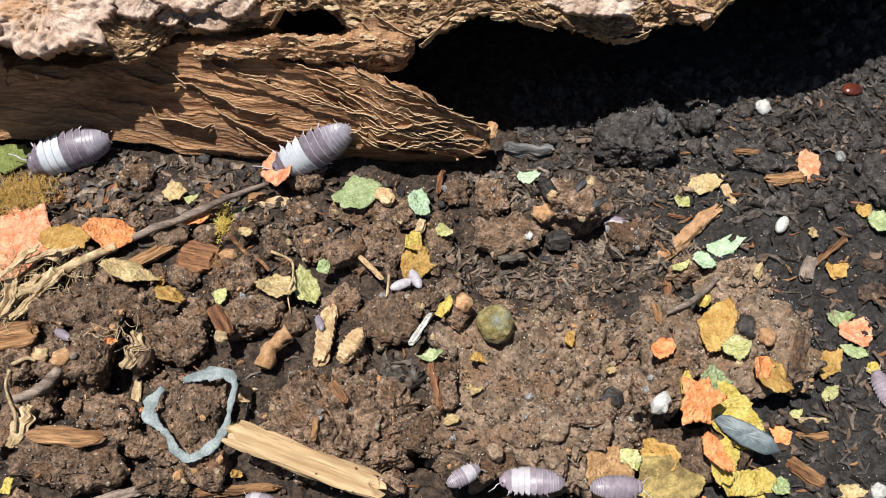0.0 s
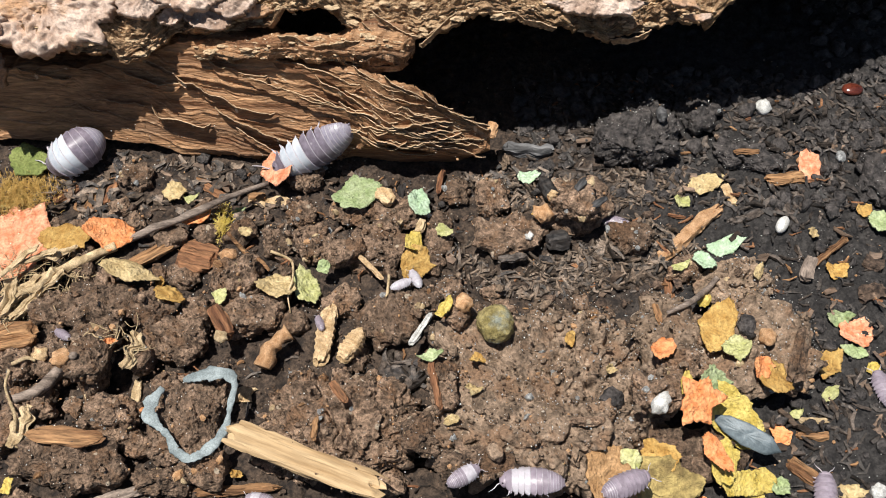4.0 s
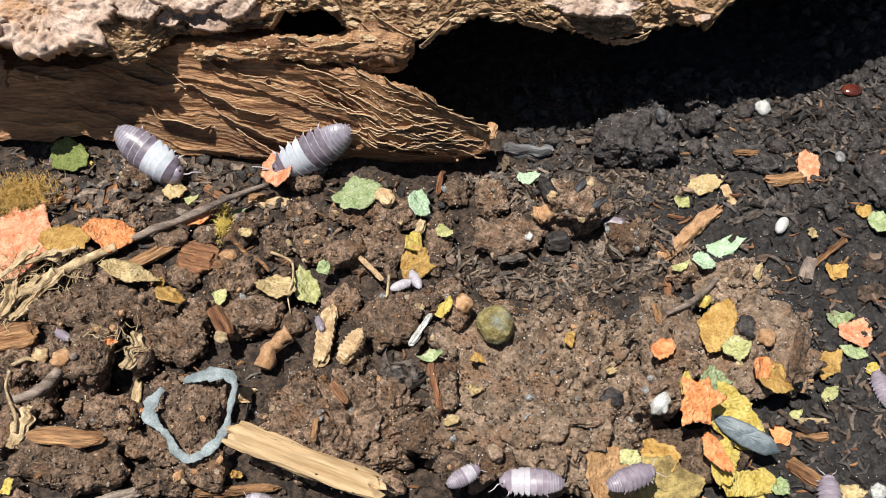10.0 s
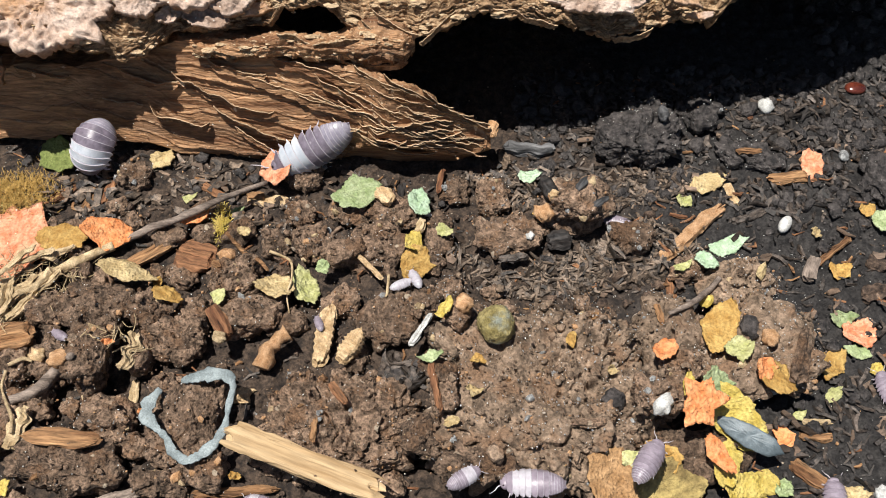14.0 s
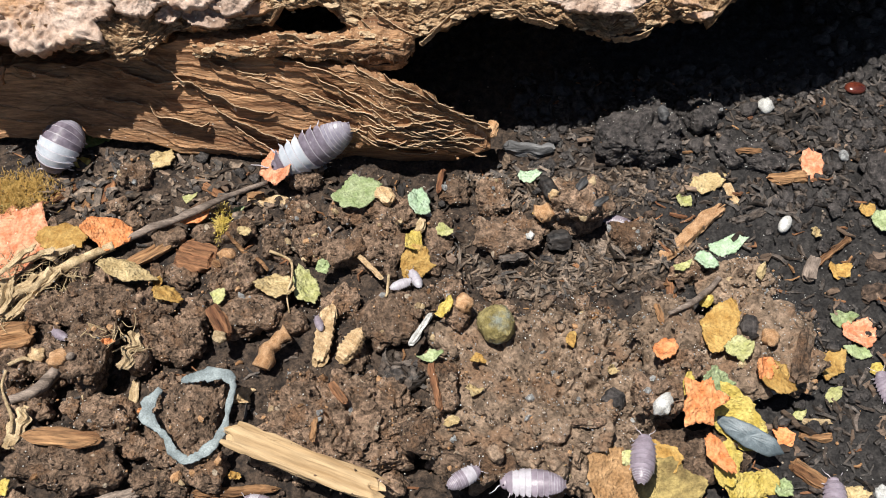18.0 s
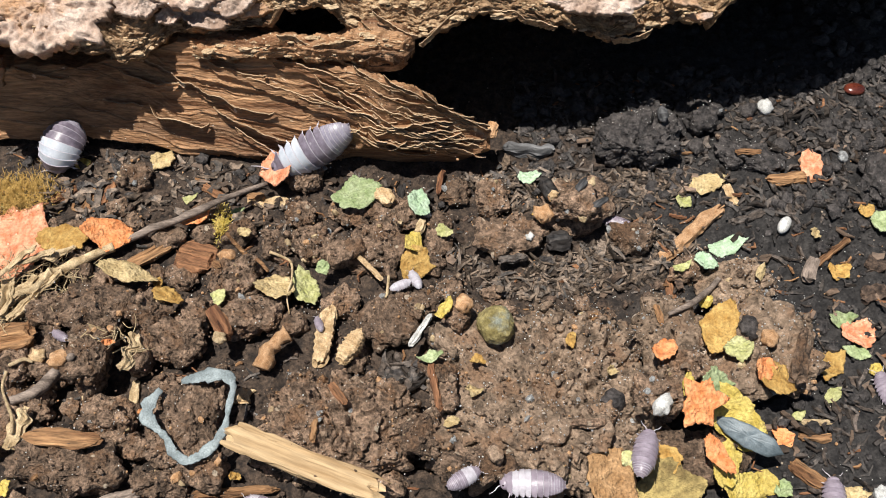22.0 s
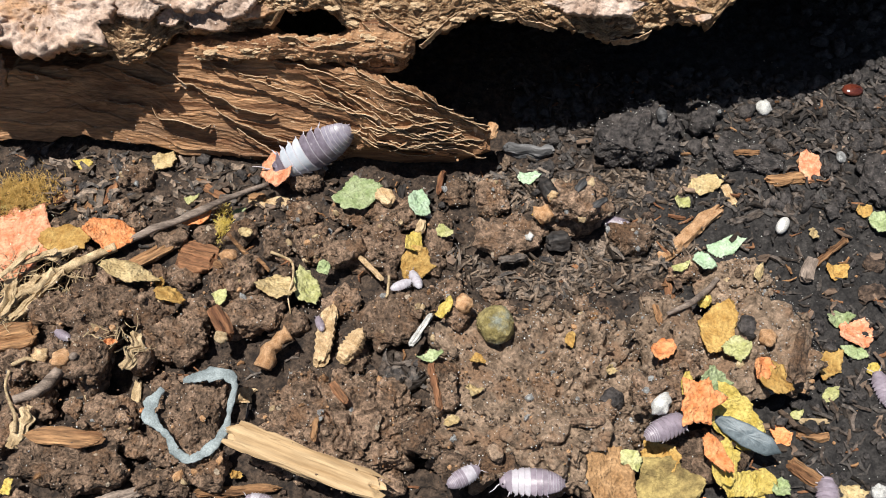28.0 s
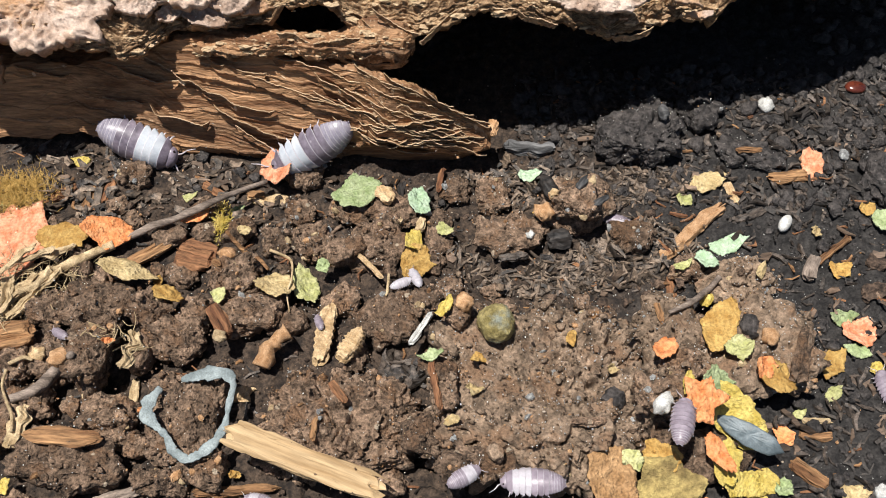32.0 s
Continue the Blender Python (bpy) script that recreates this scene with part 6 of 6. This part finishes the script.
scatter("dark_crumbs", 1600, crumb(0.3, 1.5), "dark_clod", 32, "loose blackish soil crumbs before the hollow log", "soil crumbs", True, 1.4, (8, 92, 6, 37))
scatter("dark_crumbs", 420, crumb(0.3, 1.5), "dark_clod", 33, "loose blackish soil crumbs on a slope", "soil crumbs", True, 1.4, (66, 92, 34, 58))
scatter("wood_shreds", 330, sliver(1.2, 3.8, 0.4, 1.3, (0.12, 0.3)), "shred", 51, "flat dark brown wood shreds in front of the log", "wood shreds", None, 0.8, (-64, -22, 3, 17))
scatter("wood_shreds", 240, sliver(1.2, 3.4, 0.4, 1.3, (0.12, 0.3)), "bark_shred", 52, "flat grey-brown bark shreds on dark soil", "wood shreds", None, 0.8, (-64, 12, 1, 17))
scatter("wood_shreds", 300, sliver(1.2, 3.6, 0.5, 1.2, (0.2, 0.5)), "bark_shred", 53, "flat grey-brown bark shreds on dark soil", "wood shreds", True, 0.9, (0, 72, -34, 20))
scatter("brown_fibre", 420, sliver(0.8, 2.8, 0.2, 0.6), "chip_dark", 7, "small brown wood slivers strewn on the soil", "wood slivers", None, 0.7)
scatter("tan_fibre", 240, sliver(0.8, 2.4, 0.2, 0.5), "chip", 8, "small tan wood slivers strewn on the soil", "wood slivers", None, 0.5)
scatter("soil_grains", 6000, grain(0.06, 0.2), "clod", 21, "fine brown soil grains strewn over the clods", "soil grains", False, 1.1, (-92, 46, -48, 16), False)
scatter("dark_grains", 5000, grain(0.12, 0.4), "dark_clod", 22, "fine black soil grains", "soil grains", True, 1.1)
scatter("clod_crumbs", 260, crumb(0.12, 0.8, SMALL_LUMPS), "grey_clod", 61, "loose brown crumbs on broad clods", "soil crumbs", None, 1.6, (-1, 52, -37, -3), False, 2.0)
scatter("clod_crumbs", 700, crumb(0.12, 0.6, SMALL_LUMPS), "clod", 62, "loose brown crumbs on rounded clods", "soil crumbs", False, 1.6, (-64, 0, -44, 9), False, 0.9)
# the white grains put bright glints into the soil as well as grit
scatter("pale_grit", 5200, grain(0.035, 0.1), "white", 9, "tiny white grains standing in for glints and mineral grit in the soil", "grit", None, 1.1, clods=False)
scatter("pale_grit", 1200, grain(0.04, 0.13), "quartz", 41, "pale mineral grains on a broad clod", "grit", None, 1.1, (-1, 52, -34, -2), False, 2.0)
scatter("soil_grains", 500, grain(0.1, 0.28), "grey_clod", 42, "coarse brown soil grains on broad clods", "soil grains", None, 1.1, (0, 52, -34, -3), False, 3.2)
scatter("tan_grit", 600, grain(0.08, 0.24), "pebble", 10, "small tan and orange grit grains", "grit", None, 1.1, clods=False)


# ---- what moves ----
def curled(station, bow, length):
    """The place of a body part at this station once the body is bent into an arc of so many degrees."""
    level = 0.19 * length
    s = station * length
    k = max(radians(bow), 1e-4) / length
    place = Vector((math.sin(k * s) / k, 0, level - (1 - math.cos(k * s)) / k))
    return Matrix.Translation(place * MM) @ Matrix.Rotation(k * s, 4, "Y") @ Matrix.Translation(Vector((-s, 0, -level)) * MM)


BOWS = ((0, 0), (1, 0), (2, 110), (3.5, 110), (5.5, 100), (7, 110), (7.5, 60), (8, 10), (11, 10), (11.5, 90), (12, 135), (14.5, 135), (16.5, 60), (17, 100), (18, 140), (22, 140), (22.5, 110), (23, 30), (23.5, 0), (27, 0), (27.5, 60), (29, 0), (32, 0))


def motions():
    L = 13.8
    rows = []
    for t, *p in (
        (0, -66.2, 14.6, 3.0, -53.0, 18.4, 5.3),
        (0.5, -65.8, 14.6, 3.0, -52.6, 18.4, 5.7),
        (1, -66.5, 16.1, 3.0, -52.7, 18.4, 5.3),
        (1.5, -63.5, 16.4, 3.0, -51.7, 18.4, 6.0),
        (2, -60.8, 13.6, 4.6, -52.9, 18.7, 5.5),
        (2.5, -59.1, 11.9, 4.6, -52.4, 16.3, 9.5),
        (3, -58.6, 11.6, 4.6, -53.8, 18.5, 8.7),
        (3.5, -62.2, 12.1, 4.6, -53.4, 18.7, 6.3),
        (5.5, -60.4, 11.5, 4.6, -52.6, 18.9, 7.8),
        (6, -60.4, 11.9, 4.6, -51.7, 19.3, 7.4),
        (6.5, -60.3, 11.6, 4.6, -51.9, 18.9, 7.4),
        (7, -56.5, 12.1, 4.6, -53.0, 19.3, 9.6),
        (7.5, -51.2, 12.3, 3.0, -52.8, 19.4, 10.1),
        (8, -43.7, 14.5, 3.0, -54.2, 19.2, 8.4),
        (8.5, -41.3, 13.8, 3.0, -52.7, 18.8, 6.8),
        (9, -40.2, 11.4, 3.0, -51.8, 18.6, 7.2),
        (9.5, -40.3, 10.8, 3.0, -52.0, 18.6, 7.2),
        (10, -40.7, 11.6, 3.0, -52.2, 18.8, 7.3),
        (10.5, -41.5, 13.0, 3.0, -53.0, 18.9, 7.6),
        (11, -42.1, 15.2, 3.0, -54.2, 19.2, 7.9),
        (11.3, -45.1, 15.6, 3.0, -55.2, 19.6, 9.4),
        (11.5, -50.3, 12.6, 4.6, -54.3, 20.3, 10.0),
        (12, -55.1, 12.6, 4.6, -52.5, 20.9, 8.1),
        (12.5, -56.1, 12.3, 4.6, -54.0, 21.0, 7.2),
        (13, -56.6, 11.7, 4.6, -52.5, 18.8, 9.3),
        (14, -55.9, 11.2, 4.6, -52.5, 18.7, 10.0),
        (14.5, -56.0, 11.1, 4.6, -52.4, 18.8, 10.0),
        (16.5, -65.8, 15.9, 3.0, -54.4, 18.9, 6.3),
        (17, -64.1, 12.7, 4.6, -55.7, 19.4, 6.5),
        (17.5, -62.0, 12.1, 4.6, -56.7, 19.3, 8.5),
        (18, -61.8, 12.1, 4.6, -57.9, 20.1, 7.7),
        (18.5, -61.5, 12.3, 4.6, -58.3, 20.6, 7.5),
        (19, -61.2, 12.6, 4.6, -58.9, 21.5, 6.6),
        (20, -61.0, 12.6, 4.6, -58.2, 21.2, 6.9),
        (21, -61.2, 12.6, 4.6, -58.3, 21.2, 6.9),
        (22, -61.3, 12.4, 4.6, -58.3, 20.9, 7.3),
        (22.5, -62.3, 14.2, 3.0, -56.2, 19.1, 9.6),
        (23, -66.3, 14.3, 4.5, -54.0, 17.6, 9.0),
        (23.3, -68.4, 17.8, 4.8, -53.5, 17.1, 6.8),
        (23.6, -69.9, 17.7, 4.6, -54.7, 17.3, 6.9),
        (24, -71.9, 15.6, 4.5, -56.8, 17.7, 7.2),
        (24.5, -75.0, 14.5, 4.5, -61.6, 17.9, 5.6),
        (25, -79.7, 13.9, 4.5, -67.1, 17.2, 4.4),
        (25.5, -86.7, 15.5, 3.0, -73.1, 18.2, 3.0),
        (26.5, -92.4, 13.7, 3.0, -81.1, 17.6, 3.0),
        (27.5, -88.5, 10.3, 3.0, -87.7, 20.3, 8.0),
        (28.5, -83.4, 13.7, 3.0, -90.0, 20.6, 9.0),
        (29.5, -81.2, 18.2, 3.0, -93.9, 19.2, 3.9),
        (30.5, -74.0, 17.8, 4.8, -86.5, 16.6, 5.8),
        (31, -69.9, 17.8, 4.8, -82.4, 17.0, 5.3),
        (31.3, -59.9, 17.7, 5.2, -73.2, 16.9, 5.0),
        (31.6, -52.0, 18.3, 5.1, -65.1, 19.3, 5.7),
        (32, -42.2, 15.5, 3.0, -54.4, 19.0, 6.8),
    ):
        # leaning its far flank on the log while it faces along it
        rows.append((t, crawl(p[:3], p[3:], L, 62 * (p[0] - p[3]) / L)))
    walk(walker, rows)
    # it curls up while it feeds
    for ob, station in CURL[walker.name]:
        walk(ob, [(t, curled(station, bow, L)) for t, bow in BOWS])
    walk(grazer, [(t, lying(x, y, 6.5, a, z)) for t, x, y, a, z in (
        (0, 20.8, -41.1, 0, 8.1),
        (2, 21.8, -40.6, 20, 8.1),
        (3.5, 22.0, -40.8, 20, 8.1),
        (5.5, 21.9, -40.3, 34, 8.1),
        (6.5, 22.3, -40.2, 29, 8.1),
        (8, 22.9, -39.9, 25, 8.1),
        (9, 23.0, -39.9, 22, 8.1),
        (10, 22.7, -39.9, 20, 8.1),
        (11, 23.3, -39.9, 37, 8.1),
        (12, 24.2, -38.9, 43, 8.1),
        (13, 24.5, -38.3, 43, 8.1),
        (14, 24.8, -37.6, 56, 8.1),
        (14.5, 25.1, -37.4, 47, 8.1),
        (16.5, 25.1, -37.4, 43, 8.1),
        (17, 24.6, -37.8, 52, 8.1),
        (18, 24.2, -37.3, 79, 8.1),
        (19, 25.2, -35.2, 74, 5.3),
        (20, 25.2, -35.2, 74, 5.3),
        (22, 24.6, -36.5, 72, 8.1),
        (23, 24.6, -37.1, 69, 8.1),
        (24, 24.7, -36.6, 65, 8.1),
        (25, 25.7, -34.3, 43, 5.3),
        (25.5, 26.2, -33.9, 39, 5.1),
        (27.5, 27.8, -32.7, 20, 5.7),
        (28, 28.0, -33.0, 25, 7.5),
        (28.5, 28.3, -33.3, 34, 8.9),
        (29, 28.5, -33.3, 56, 9.4),
        (30, 28.8, -33.4, 73, 9.6),
        (30.5, 29.2, -33.4, 77, 9.6),
        (31, 29.3, -33.4, 80, 9.6),
        (32, 29.3, -33.2, 75, 9.6),
    )])
    walk(comer, [(t, lying(x, y, 6.5, a, z)) for t, x, y, a, z in (
        (0, 49.1, -43.6, 86, 0.5),
        (1, 49.2, -40.4, 81, 0.6),
        (2, 48.7, -39.1, 79, 1.3),
        (3.5, 48.6, -39.4, 79, 1.1),
        (5.5, 48.9, -39.6, 82, 0.9),
        (9, 49.1, -39.8, 82, 1.0),
        (14, 49.4, -40.0, 83, 0.8),
        (20, 49.4, -39.9, 81, 0.8),
        (25, 49.1, -39.8, 79, 1.0),
        (27.5, 48.9, -39.8, 79, 1.0),
        (28.5, 48.6, -40.3, 82, 0.5),
        (29, 47.8, -40.9, 87, 0.6),
        (30, 47.0, -43.5, 92, 0.4),
        (32, 46.5, -45.3, 92, 0.4),
    )])
    walk(dragged_leaf, [(t, at(x, y, z, a, 8, 0)) for t, x, y, z, a in (
        (0, -69.9, 16.3, 2.2, 14),
        (1, -69.5, 15.8, 2.2, 0),
        (1.5, -66.5, 16.3, 2.2, -12),
        (3.5, -66.4, 15.3, 2.2, -23),
        (5.5, -63.8, 17.2, 2.2, -33),
        (6.5, -62.9, 17.2, 2.2, -37),
        (7, -61.8, 17.5, 2.2, -37),
        (7.5, -60.1, 16.9, 2.2, -37),
        (11, -60.1, 16.9, 2.2, -37),
        (12, -61.0, 16.9, 2.2, -41),
        (12.5, -61.3, 16.6, 2.2, -49),
        (14.5, -61.3, 16.6, 2.2, -45),
        (16.5, -58.1, 16.2, 1.6, -12),
        (17.5, -57.5, 19.3, 1.2, 0),
        (19, -57.7, 26.6, 1.0, 0),
        (23, -57.8, 27.2, 1.0, 0),
        (32, -57.8, 27.2, 1.0, 0),
    )])
    walk(nibbled_leaf, [(t, at(x, y, z, a, 0, 0)) for t, x, y, z, a in (
        (0, -42.0, 9.6, 1.7, -58),
        (9.5, -42.0, 9.6, 1.7, -58),
        (10.5, -42.4, 11.4, 1.8, -51),
        (11, -43.6, 14.2, 1.8, -24),
        (11.3, -44.7, 16.1, 1.8, 0),
        (32, -44.7, 16.1, 1.8, 0),
    )])


motions()
